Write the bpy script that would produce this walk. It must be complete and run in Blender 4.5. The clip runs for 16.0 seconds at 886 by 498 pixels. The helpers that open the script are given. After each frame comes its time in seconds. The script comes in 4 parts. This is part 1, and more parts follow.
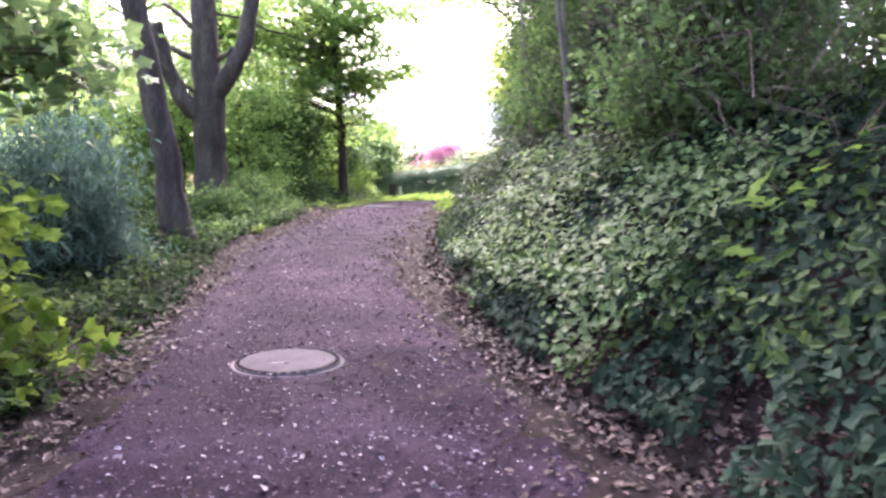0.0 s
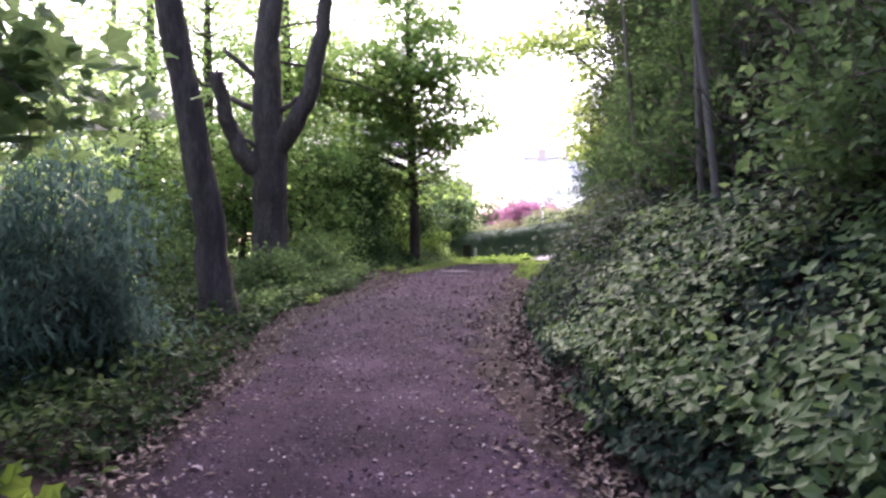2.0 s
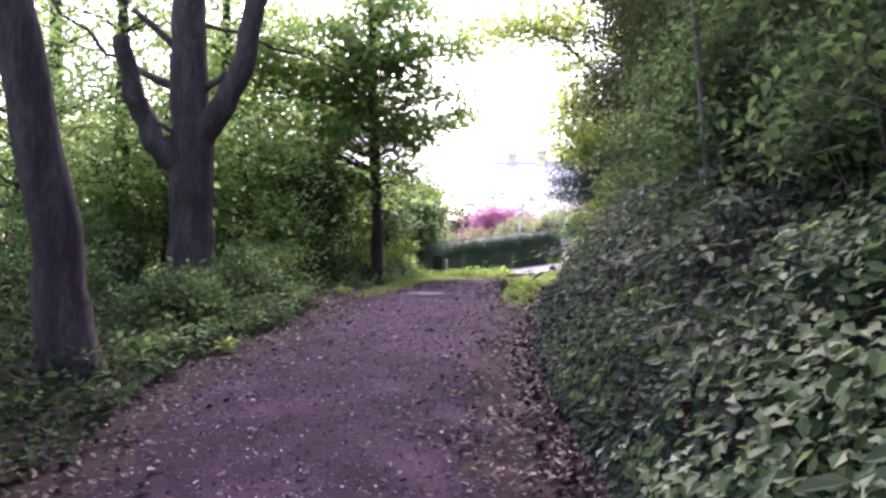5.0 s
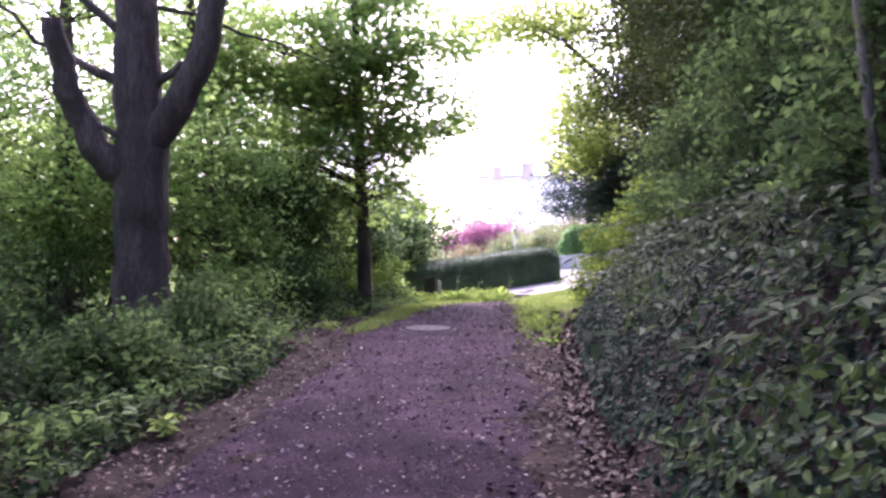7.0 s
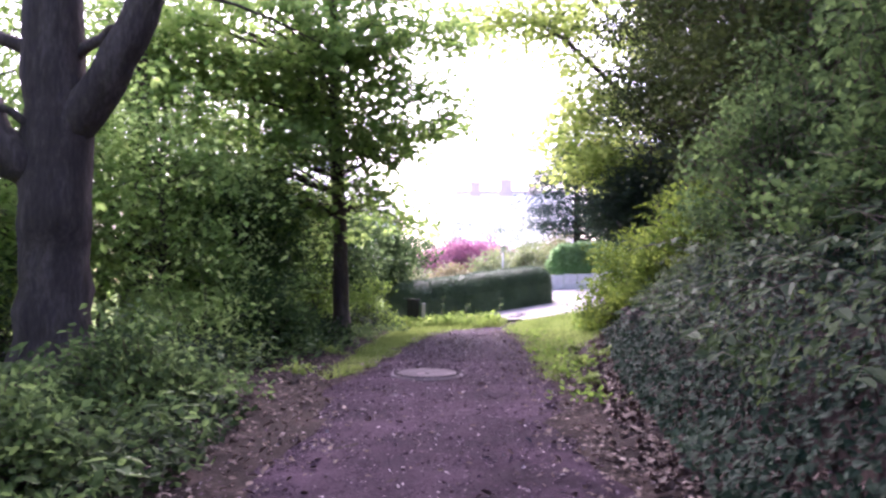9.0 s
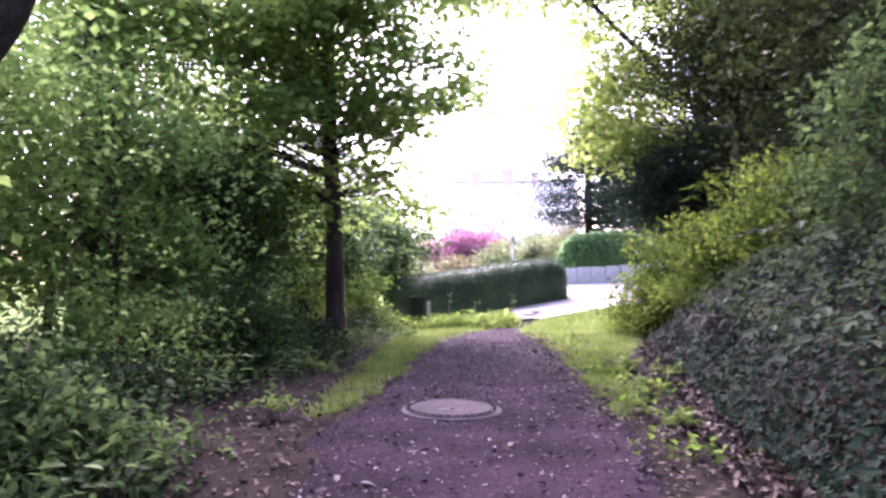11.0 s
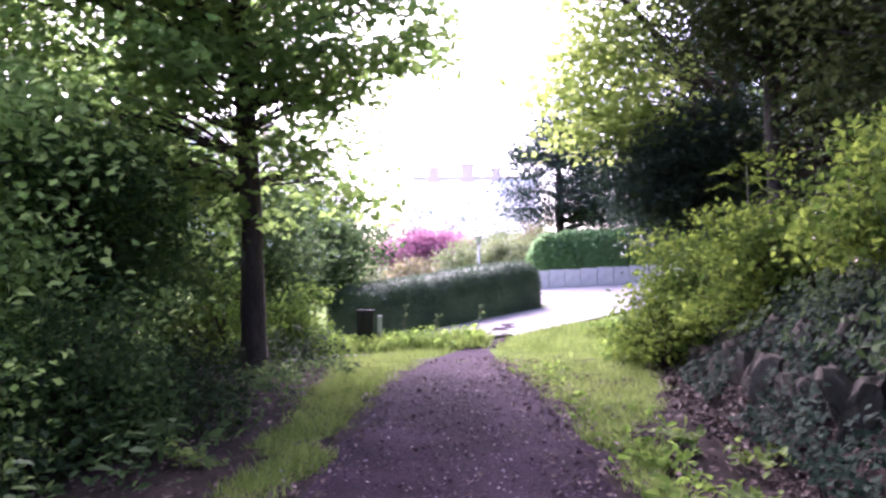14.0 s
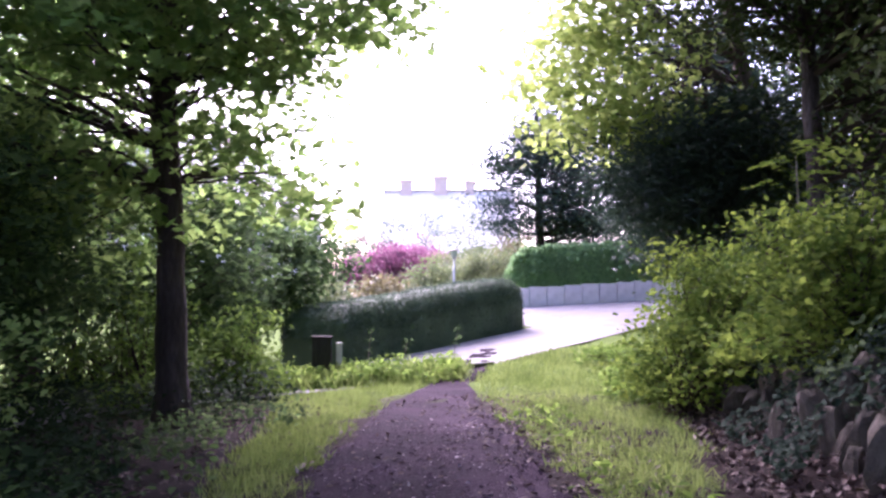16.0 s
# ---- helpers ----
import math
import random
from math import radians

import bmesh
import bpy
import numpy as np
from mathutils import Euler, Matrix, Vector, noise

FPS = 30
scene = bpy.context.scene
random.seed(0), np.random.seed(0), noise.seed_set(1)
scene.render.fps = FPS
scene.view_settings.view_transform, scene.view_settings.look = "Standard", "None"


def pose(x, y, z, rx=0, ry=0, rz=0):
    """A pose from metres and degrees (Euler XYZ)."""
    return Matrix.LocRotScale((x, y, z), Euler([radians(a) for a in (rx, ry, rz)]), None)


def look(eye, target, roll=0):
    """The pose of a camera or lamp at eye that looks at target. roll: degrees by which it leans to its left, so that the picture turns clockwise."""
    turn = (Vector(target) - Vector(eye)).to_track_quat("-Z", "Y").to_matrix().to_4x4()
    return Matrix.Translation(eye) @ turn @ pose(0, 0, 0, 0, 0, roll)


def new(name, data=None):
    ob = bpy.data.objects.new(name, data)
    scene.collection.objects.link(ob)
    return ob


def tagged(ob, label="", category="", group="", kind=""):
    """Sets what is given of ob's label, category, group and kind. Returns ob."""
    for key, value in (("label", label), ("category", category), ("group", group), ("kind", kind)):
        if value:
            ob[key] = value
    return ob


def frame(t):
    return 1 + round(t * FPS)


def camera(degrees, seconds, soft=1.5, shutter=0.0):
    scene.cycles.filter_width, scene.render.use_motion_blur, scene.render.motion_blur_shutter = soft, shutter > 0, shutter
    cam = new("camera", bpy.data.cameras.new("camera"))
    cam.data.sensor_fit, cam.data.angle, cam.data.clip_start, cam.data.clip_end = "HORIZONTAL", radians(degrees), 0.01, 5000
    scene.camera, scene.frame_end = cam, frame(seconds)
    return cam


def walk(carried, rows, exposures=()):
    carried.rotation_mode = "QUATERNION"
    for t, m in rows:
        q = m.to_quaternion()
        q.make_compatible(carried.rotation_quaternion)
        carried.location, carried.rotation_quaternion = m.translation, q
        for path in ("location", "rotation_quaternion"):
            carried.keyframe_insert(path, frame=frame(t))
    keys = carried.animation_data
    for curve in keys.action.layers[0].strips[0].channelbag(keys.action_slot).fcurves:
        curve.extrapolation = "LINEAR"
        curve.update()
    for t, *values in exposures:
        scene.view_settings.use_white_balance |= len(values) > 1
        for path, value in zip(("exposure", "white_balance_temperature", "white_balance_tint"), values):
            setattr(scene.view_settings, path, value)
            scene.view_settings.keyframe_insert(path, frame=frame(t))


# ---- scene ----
cam = camera(56.6, 16.0, soft=2.6, shutter=0.25)
METRES, EYE, TILT, LEAN, TURN = 18.0, 1.35, -3.5, 0.0, 0.0
ROWS = [
    (0.0, 0.0, 0.0, 0.0, 0.0, 0.0, 0.0),
    (0.5, 0.0009, 0.0219, 0.0041, 3.2, 1.36, -1.1),
    (1.0, -0.0023, 0.0491, 0.0075, 4.1, 2.49, -0.77),
    (1.5, -0.004, 0.0788, 0.0104, 5.3, 3.91, -0.28),
    (2.0, -0.0102, 0.1102, 0.0128, 5.02, 4.07, -0.73),
    (2.5, -0.0148, 0.1404, 0.0161, 3.93, 4.39, -0.3),
    (3.0, -0.02, 0.1724, 0.02, 3.62, 5.24, -0.58),
    (5.5, -0.034, 0.3279, 0.0398, 2.46, 4.44, -0.9),
    (6.0, -0.0399, 0.3572, 0.0441, 2.82, 5.0, -0.66),
    (6.5, -0.0499, 0.3891, 0.048, 2.6, 5.03, -0.21),
    (7.0, -0.0549, 0.4227, 0.0522, 1.25, 5.63, -0.04),
    (7.5, -0.0638, 0.4564, 0.056, 1.31, 5.2, 0.84),
    (8.0, -0.0678, 0.4881, 0.0595, -0.55, 5.49, 0.35),
    (8.5, -0.0737, 0.5211, 0.0637, -0.36, 5.59, 0.24),
    (9.0, -0.0767, 0.5525, 0.0683, -0.77, 6.81, -0.33),
    (11.5, -0.0905, 0.7141, 0.0855, -1.23, 5.73, 0.06),
    (12.0, -0.0886, 0.7458, 0.0893, -2.63, 4.95, 1.59),
    (12.5, -0.0842, 0.7746, 0.0933, -2.2, 4.96, 0.38),
    (13.0, -0.0829, 0.8045, 0.0974, -3.2, 4.88, 1.15),
    (13.5, -0.0809, 0.8344, 0.1018, -2.56, 5.22, 0.17),
    (14.0, -0.0817, 0.8643, 0.1065, -3.89, 6.16, 0.38),
    (14.5, -0.0795, 0.8937, 0.1107, -4.89, 7.62, -0.1),
    (15.0, -0.0791, 0.9239, 0.114, -5.7, 7.99, -0.07),
    (15.5, -0.074, 0.954, 0.116, -6.16, 7.65, 0.29),
    (16.0, -0.0712, 0.9835, 0.1187, -5.75, 7.25, 0.67),
]
EXPOSURES = [(0.0, 3.68, 6250, 31), (0.5, 3.34, 6200, 31), (1.5, 2.72, 6150, 34), (3.0, 2.48, 6100, 36), (5.5, 2.6, 5950, 45), (9.2, 2.65, 5900, 45), (12.0, 2.84, 5830, 47), (14.0, 2.7, 5750, 47), (16.0, 2.32, 5700, 48)]
walk(cam, [(t, pose(0, 0, EYE, TILT, LEAN, TURN) @ pose(METRES * x, METRES * y, METRES * z, 90 + pitch, roll, yaw)) for t, x, y, z, yaw, pitch, roll in ROWS],
     exposures=EXPOSURES)

# ---- world and sun ----
SUN_EL, SUN_AZ = radians(46), radians(-12)  # azimuth from +y towards +x
world = bpy.data.worlds.new("world")
scene.world = world
world.use_nodes = True
wn = world.node_tree.nodes
sky = wn.new("ShaderNodeTexSky")
sky.sky_type = "NISHITA"
sky.sun_disc = False
sky.sun_elevation, sky.sun_rotation = SUN_EL, SUN_AZ
sky.air_density, sky.dust_density, sky.ozone_density = 1.0, 4.0, 1.0
world.node_tree.links.new(sky.outputs[0], wn["Background"].inputs[0])
wn["Background"].inputs[1].default_value = 0.15
sun = new("sun", bpy.data.lights.new("sun", "SUN"))
sun.data.energy, sun.data.angle, sun.data.color = 2.4, radians(40), (1.0, 0.95, 0.88)
sun.matrix_world = look((0, 0, 60), (-60 * math.sin(SUN_AZ) / math.tan(SUN_EL), -60 * math.cos(SUN_AZ) / math.tan(SUN_EL), 0))


# ---- materials ----
def ramp_mat(name, stops, scale, rough=0.85, bump=0.3, fine=8.0, random="", metal=0.0, spec=0.3, stretch=(1, 1, 1)):
    """A surface with two scales of noise running through a colour ramp, with relief."""
    m = bpy.data.materials.new(name)
    m.use_nodes = True
    n, l = m.node_tree.nodes, m.node_tree.links
    p = n["Principled BSDF"]
    p.inputs["Roughness"].default_value = rough
    p.inputs["Metallic"].default_value = metal
    p.inputs["Specular IOR Level"].default_value = spec
    co = n.new("ShaderNodeTexCoord")
    mp = n.new("ShaderNodeMapping")
    mp.inputs["Scale"].default_value = stretch
    l.new(co.outputs["Object"], mp.inputs[0])
    a, b = n.new("ShaderNodeTexNoise"), n.new("ShaderNodeTexNoise")
    a.inputs["Scale"].default_value, a.inputs["Detail"].default_value = scale, 5
    b.inputs["Scale"].default_value, b.inputs["Detail"].default_value = scale * fine, 6
    b.inputs["Roughness"].default_value = 0.7
    for t in (a, b):
        l.new(mp.outputs[0], t.inputs["Vector"])
    mix = n.new("ShaderNodeMath")
    mix.operation = "ADD"
    l.new(a.outputs[0], mix.inputs[0])
    l.new(b.outputs[0], mix.inputs[1])
    half = n.new("ShaderNodeMath")
    half.operation = "MULTIPLY_ADD"
    half.inputs[1].default_value, half.inputs[2].default_value = 1.1, -0.6
    l.new(mix.outputs[0], half.inputs[0])
    last = half
    if random:
        src = n.new("ShaderNodeObjectInfo" if random == "object" else "ShaderNodeNewGeometry")
        add = n.new("ShaderNodeMath")
        add.operation = "MULTIPLY_ADD"
        add.inputs[1].default_value = 0.7
        l.new(src.outputs["Random" if random == "object" else "Random Per Island"], add.inputs[0])
        sh = n.new("ShaderNodeMath")
        sh.inputs[1].default_value = -0.35
        l.new(half.outputs[0], sh.inputs[0])
        l.new(sh.outputs[0], add.inputs[2])
        last = add
    r = n.new("ShaderNodeValToRGB")
    els = r.color_ramp.elements
    while len(els) < len(stops):
        els.new(0.5)
    for e, (pos, c) in zip(els, stops):
        e.position, e.color = pos, (*c, 1)
    l.new(last.outputs[0], r.inputs[0])
    l.new(r.outputs[0], p.inputs["Base Color"])
    if bump:
        bp = n.new("ShaderNodeBump")
        bp.inputs["Strength"].default_value, bp.inputs["Distance"].default_value = bump, 0.02
        l.new(b.outputs[0], bp.inputs["Height"])
        l.new(bp.outputs[0], p.inputs["Normal"])
    return m


def leaf_mat(name, dark, light, rough=0.45, through_light=0.45, spec=0.4):
    """Leaves: each its own shade, glossy above, letting light through."""
    m = bpy.data.materials.new(name)
    m.use_nodes = True
    n, l = m.node_tree.nodes, m.node_tree.links
    p = n["Principled BSDF"]
    p.inputs["Roughness"].default_value = rough
    p.inputs["Specular IOR Level"].default_value = spec
    g = n.new("ShaderNodeNewGeometry")
    co = n.new("ShaderNodeTexCoord")
    big = n.new("ShaderNodeTexNoise")
    big.inputs["Scale"].default_value, big.inputs["Detail"].default_value = 1.3, 3
    l.new(co.outputs["Object"], big.inputs["Vector"])
    add = n.new("ShaderNodeMath")
    add.operation = "MULTIPLY_ADD"
    add.inputs[1].default_value = 0.6
    l.new(g.outputs["Random Per Island"], add.inputs[0])
    sh = n.new("ShaderNodeMath")
    sh.operation = "MULTIPLY_ADD"
    sh.inputs[1].default_value, sh.inputs[2].default_value = 1.2, -0.4
    l.new(big.outputs[0], sh.inputs[0])
    l.new(sh.outputs[0], add.inputs[2])
    r = n.new("ShaderNodeValToRGB")
    r.color_ramp.elements[0].color, r.color_ramp.elements[1].color = (*dark, 1), (*light, 1)
    r.color_ramp.elements[0].position, r.color_ramp.elements[1].position = 0.1, 0.95
    l.new(add.outputs[0], r.inputs[0])
    l.new(r.outputs[0], p.inputs["Base Color"])
    tr = n.new("ShaderNodeBsdfTranslucent")
    hs = n.new("ShaderNodeHueSaturation")
    hs.inputs["Hue"].default_value, hs.inputs["Value"].default_value = 0.485, 1.7
    l.new(r.outputs[0], hs.inputs["Color"])
    l.new(hs.outputs[0], tr.inputs["Color"])
    mx = n.new("ShaderNodeMixShader")
    mx.inputs[0].default_value = through_light
    l.new(p.outputs[0], mx.inputs[1])
    l.new(tr.outputs[0], mx.inputs[2])
    l.new(mx.outputs[0], n["Material Output"].inputs[0])
    return m


M_SOIL = ramp_mat("soil", [(0.0, (0.008, 0.006, 0.006)), (0.5, (0.022, 0.016, 0.0155)), (1.0, (0.062, 0.045, 0.041))], 2.5, 0.95, 0.8, 12, spec=0.05)
M_GRAVEL = ramp_mat("gravel", [(0.0, (0.006, 0.0034, 0.0063)), (0.5, (0.0225, 0.0124, 0.0228)), (1.0, (0.09, 0.056, 0.085))], 1.6, 0.9, 0.9, 45, spec=0.06)
M_PEBBLE = ramp_mat("pebble", [(0.0, (0.02, 0.012, 0.02)), (0.6, (0.05, 0.031, 0.049)), (1.0, (0.2, 0.15, 0.195))], 6, 0.9, 0.2, 6, "island", spec=0.1)
M_LITTER = ramp_mat("leaf_litter", [(0.0, (0.024, 0.014, 0.012)), (0.6, (0.08, 0.048, 0.041)), (0.87, (0.1, 0.066, 0.058)), (1.0, (0.28, 0.215, 0.195))], 8, 0.7, 0.2, 6, "island")
M_FRAG = ramp_mat("fragments", [(0.0, (0.04, 0.025, 0.038)), (0.6, (0.06, 0.038, 0.057)), (0.85, (0.15, 0.11, 0.14)), (1.0, (0.38, 0.32, 0.355))], 8, 0.9, 0.2, 6, "island", spec=0.1)
M_CHIP = ramp_mat("pale_chip", [(0.0, (0.1, 0.075, 0.09)), (1.0, (0.38, 0.32, 0.35))], 8, 0.9, 0.1, 6, "island", spec=0.1)
M_BARK = ramp_mat("bark_grey", [(0.0, (0.022, 0.015, 0.0145)), (0.5, (0.068, 0.05, 0.047)), (1.0, (0.175, 0.135, 0.125))], 5, 0.9, 0.9, 6, stretch=(1, 1, 0.25))
M_TWIG = ramp_mat("twig", [(0.0, (0.02, 0.014, 0.012)), (1.0, (0.085, 0.06, 0.052))], 6, 0.9, 0.3, 6, "island")
M_STEM = ramp_mat("pale_bark", [(0.0, (0.07, 0.055, 0.048)), (1.0, (0.26, 0.22, 0.19))], 6, 0.85, 0.5, 7, stretch=(1, 1, 0.3))
M_DEAD = ramp_mat("dead_twig", [(0.0, (0.05, 0.034, 0.029)), (1.0, (0.17, 0.122, 0.105))], 6, 0.9, 0.3, 6, "island")
# pale concrete, raised towards white to carry the haze over the wall
M_CONC = ramp_mat("concrete", [(0.0, (0.5, 0.48, 0.46)), (0.5, (0.66, 0.63, 0.61)), (1.0, (0.78, 0.75, 0.73))], 6, 0.85, 0.3, 10)
M_LID = ramp_mat("lid_concrete", [(0.0, (0.04, 0.031, 0.038)), (0.5, (0.07, 0.056, 0.067)), (1.0, (0.12, 0.097, 0.113))], 6, 0.9, 0.4, 14, spec=0.1)
M_RING = ramp_mat("ring_concrete", [(0.0, (0.06, 0.048, 0.057)), (0.5, (0.115, 0.095, 0.109)), (1.0, (0.2, 0.17, 0.19))], 6, 0.9, 0.4, 14, spec=0.1)
M_IRON = ramp_mat("cast_iron", [(0.0, (0.02, 0.017, 0.017)), (1.0, (0.06, 0.05, 0.05))], 10, 0.6, 0.3, 8, metal=0.4)
M_SLOT = ramp_mat("dark_slot", [(0.0, (0.006, 0.005, 0.006)), (1.0, (0.02, 0.016, 0.018))], 10, 0.95, 0.3, 8, spec=0.03)
M_ROAD = ramp_mat("asphalt", [(0.0, (0.16, 0.15, 0.155)), (1.0, (0.3, 0.285, 0.29))], 2, 0.9, 0.4, 60)
M_STONE = ramp_mat("rock", [(0.0, (0.02, 0.017, 0.013)), (0.5, (0.058, 0.048, 0.038)), (1.0, (0.14, 0.115, 0.095))], 4, 0.9, 0.8, 7, "object")
M_WOOD = ramp_mat("weathered_wood", [(0.0, (0.014, 0.013, 0.014)), (1.0, (0.06, 0.055, 0.055))], 8, 0.9, 0.5, 6, stretch=(1, 1, 0.15))
M_RENDER = ramp_mat("white_render", [(0.0, (0.68, 0.66, 0.64)), (1.0, (0.82, 0.8, 0.79))], 0.8, 0.9, 0.1, 20)
# roof and chimney colours are bleached to carry the glare round the houses
M_ROOF = ramp_mat("glare_roof_tile", [(0.0, (0.8, 0.71, 0.62)), (1.0, (0.88, 0.8, 0.72))], 1.5, 0.85, 0.3, 10)
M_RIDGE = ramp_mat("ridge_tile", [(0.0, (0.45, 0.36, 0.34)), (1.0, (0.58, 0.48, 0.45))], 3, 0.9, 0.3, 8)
M_BRICK = ramp_mat("glare_brick", [(0.0, (0.6, 0.45, 0.4)), (1.0, (0.75, 0.58, 0.53))], 3, 0.9, 0.3, 8)
M_METAL = ramp_mat("galvanised_steel", [(0.0, (0.4, 0.4, 0.41)), (1.0, (0.58, 0.58, 0.59))], 6, 0.45, 0.05, 8, metal=0.6)
M_BLACK = ramp_mat("black_metal", [(0.0, (0.02, 0.02, 0.02)), (1.0, (0.05, 0.05, 0.05))], 6, 0.5, 0.1, 8)
M_GLASS = ramp_mat("frosted_glass", [(0.0, (0.7, 0.7, 0.68)), (1.0, (0.8, 0.8, 0.78))], 6, 0.2, 0.0, 8)

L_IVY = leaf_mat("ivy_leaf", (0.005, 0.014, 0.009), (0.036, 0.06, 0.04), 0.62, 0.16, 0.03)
# L_SHADE, L_DEEP and L_SUNNY put shade or sun into a woodland green
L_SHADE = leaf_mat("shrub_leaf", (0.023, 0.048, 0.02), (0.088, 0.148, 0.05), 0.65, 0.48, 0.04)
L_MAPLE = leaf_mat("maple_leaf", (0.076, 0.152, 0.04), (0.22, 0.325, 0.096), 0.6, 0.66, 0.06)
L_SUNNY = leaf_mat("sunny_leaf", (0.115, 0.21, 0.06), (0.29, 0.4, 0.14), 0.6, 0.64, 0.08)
# green darkened so the bank trees' deep shade sits in the leaf colour
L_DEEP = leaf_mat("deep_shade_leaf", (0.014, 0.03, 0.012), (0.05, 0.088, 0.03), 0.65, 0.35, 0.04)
L_NETTLE = leaf_mat("bramble_leaf", (0.014, 0.03, 0.016), (0.068, 0.1, 0.051), 0.6, 0.28, 0.04)
L_BOUGH = leaf_mat("yellow_green_leaf", (0.11, 0.18, 0.04), (0.28, 0.36, 0.1), 0.6, 0.62, 0.06)
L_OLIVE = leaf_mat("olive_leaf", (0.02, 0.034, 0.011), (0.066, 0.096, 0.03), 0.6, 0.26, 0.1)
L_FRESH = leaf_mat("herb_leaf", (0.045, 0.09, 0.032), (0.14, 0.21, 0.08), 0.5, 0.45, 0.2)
L_BRIGHT = leaf_mat("young_leaf", (0.06, 0.12, 0.022), (0.155, 0.245, 0.052), 0.65, 0.5, 0.05)
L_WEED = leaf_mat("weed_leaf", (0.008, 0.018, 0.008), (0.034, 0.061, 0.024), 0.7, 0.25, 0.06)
L_BANK = leaf_mat("nettle_leaf", (0.019, 0.04, 0.014), (0.071, 0.112, 0.039), 0.65, 0.3, 0.08)
L_LIME = leaf_mat("lime_leaf", (0.045, 0.092, 0.016), (0.17, 0.245, 0.042), 0.62, 0.46, 0.05)
L_TEAL = leaf_mat("teal_needle", (0.032, 0.068, 0.056), (0.105, 0.165, 0.14), 0.6, 0.3, 0.15)
L_YEW = leaf_mat("yew_needle", (0.012, 0.03, 0.022), (0.05, 0.085, 0.055), 0.5, 0.2)
L_HEDGE = leaf_mat("hedge_leaf", (0.03, 0.06, 0.034), (0.095, 0.15, 0.08), 0.55, 0.25, 0.2)
L_HEDGE2 = leaf_mat("laurel_leaf", (0.12, 0.22, 0.09), (0.25, 0.4, 0.18), 0.5, 0.6, 0.2)
L_GRASS = leaf_mat("grass_blade", (0.075, 0.125, 0.027), (0.2, 0.275, 0.08), 0.6, 0.4, 0.15)
L_RED = leaf_mat("red_maple_leaf", (0.16, 0.055, 0.09), (0.32, 0.13, 0.195), 0.5, 0.4)
L_PALE = leaf_mat("pale_shrub_leaf", (0.09, 0.13, 0.05), (0.22, 0.27, 0.12), 0.5, 0.35)
L_TAN = leaf_mat("tan_shrub_leaf", (0.13, 0.12, 0.05), (0.26, 0.24, 0.115), 0.5, 0.3)
L_FAR = leaf_mat("far_leaf", (0.06, 0.1, 0.05), (0.16, 0.22, 0.12), 0.6, 0.3)


def lawn_beyond(m):
    """Turns the soil into rough grass outside the wood, past a wavering line."""
    n, l = m.node_tree.nodes, m.node_tree.links
    p = n["Principled BSDF"]
    old = p.inputs["Base Color"].links[0].from_socket
    co, sep = n.new("ShaderNodeTexCoord"), n.new("ShaderNodeSeparateXYZ")
    l.new(co.outputs["Object"], sep.inputs[0])
    a, b, mx = n.new("ShaderNodeMapRange"), n.new("ShaderNodeMapRange"), n.new("ShaderNodeMath")
    a.inputs["From Min"].default_value, a.inputs["From Max"].default_value = -8, -11
    b.inputs["From Min"].default_value, b.inputs["From Max"].default_value = 27, 30
    mx.operation = "MAXIMUM"
    l.new(sep.outputs["X"], a.inputs["Value"])
    l.new(sep.outputs["Y"], b.inputs["Value"])
    l.new(a.outputs[0], mx.inputs[0])
    l.new(b.outputs[0], mx.inputs[1])
    g = n.new("ShaderNodeTexNoise")
    g.inputs["Scale"].default_value, g.inputs["Detail"].default_value = 3, 6
    r = n.new("ShaderNodeValToRGB")
    r.color_ramp.elements[0].color, r.color_ramp.elements[1].color = (0.06, 0.1, 0.02, 1), (0.17, 0.23, 0.06, 1)
    l.new(g.outputs[0], r.inputs[0])
    mix = n.new("ShaderNodeMix")
    mix.data_type = "RGBA"
    l.new(mx.outputs[0], mix.inputs[0])
    l.new(old, mix.inputs[6])
    l.new(r.outputs[0], mix.inputs[7])
    l.new(mix.outputs[2], p.inputs["Base Color"])


lawn_beyond(M_SOIL)


# ---- mesh helpers ----
KITE = ([(0, 0, 0), (.42, .33, .07), (1, 0, -.06), (.42, -.33, .07)], [(0, 1, 2), (0, 2, 3)])
OVAL = ([(0, 0, 0), (.28, .27, .06), (.7, .23, .03), (1, 0, -.1), (.7, -.23, .03), (.28, -.27, .06)], [(0, 1, 2, 3), (0, 3, 4, 5)])
LOBED = ([(0, 0, 0), (-.1, .36, .03), (.22, .34, .05), (.5, .56, 0), (.62, .3, .04), (1, 0, -.1), (.62, -.3, .04), (.5, -.56, 0), (.22, -.34, .05), (-.1, -.36, .03)],
         [(0, 1, 2), (0, 2, 3, 4), (0, 4, 5), (0, 5, 6), (0, 6, 7, 8), (0, 8, 9)])
IVY = ([(0, 0, 0), (.02, .44, .04), (.5, .3, .03), (1, 0, -.08), (.5, -.3, .03), (.02, -.44, .04)], [(0, 1, 2, 3), (0, 3, 4, 5)])
SPRAY = ([(0, 0, 0), (.5, .12, .03), (1, 0, -.12), (.5, -.12, .03)], [(0, 1, 2), (0, 2, 3)])
PEB = ([(1, 0, 0), (-1, 0, 0), (0, 1, 0), (0, -1, 0), (0, 0, .6), (.5, .5, -.3), (-.5, .5, -.3)],
       [(0, 2, 4), (2, 1, 4), (1, 3, 4), (3, 0, 4)])


def unit(a):
    return a / np.maximum(np.linalg.norm(a, axis=-1, keepdims=True), 1e-9)


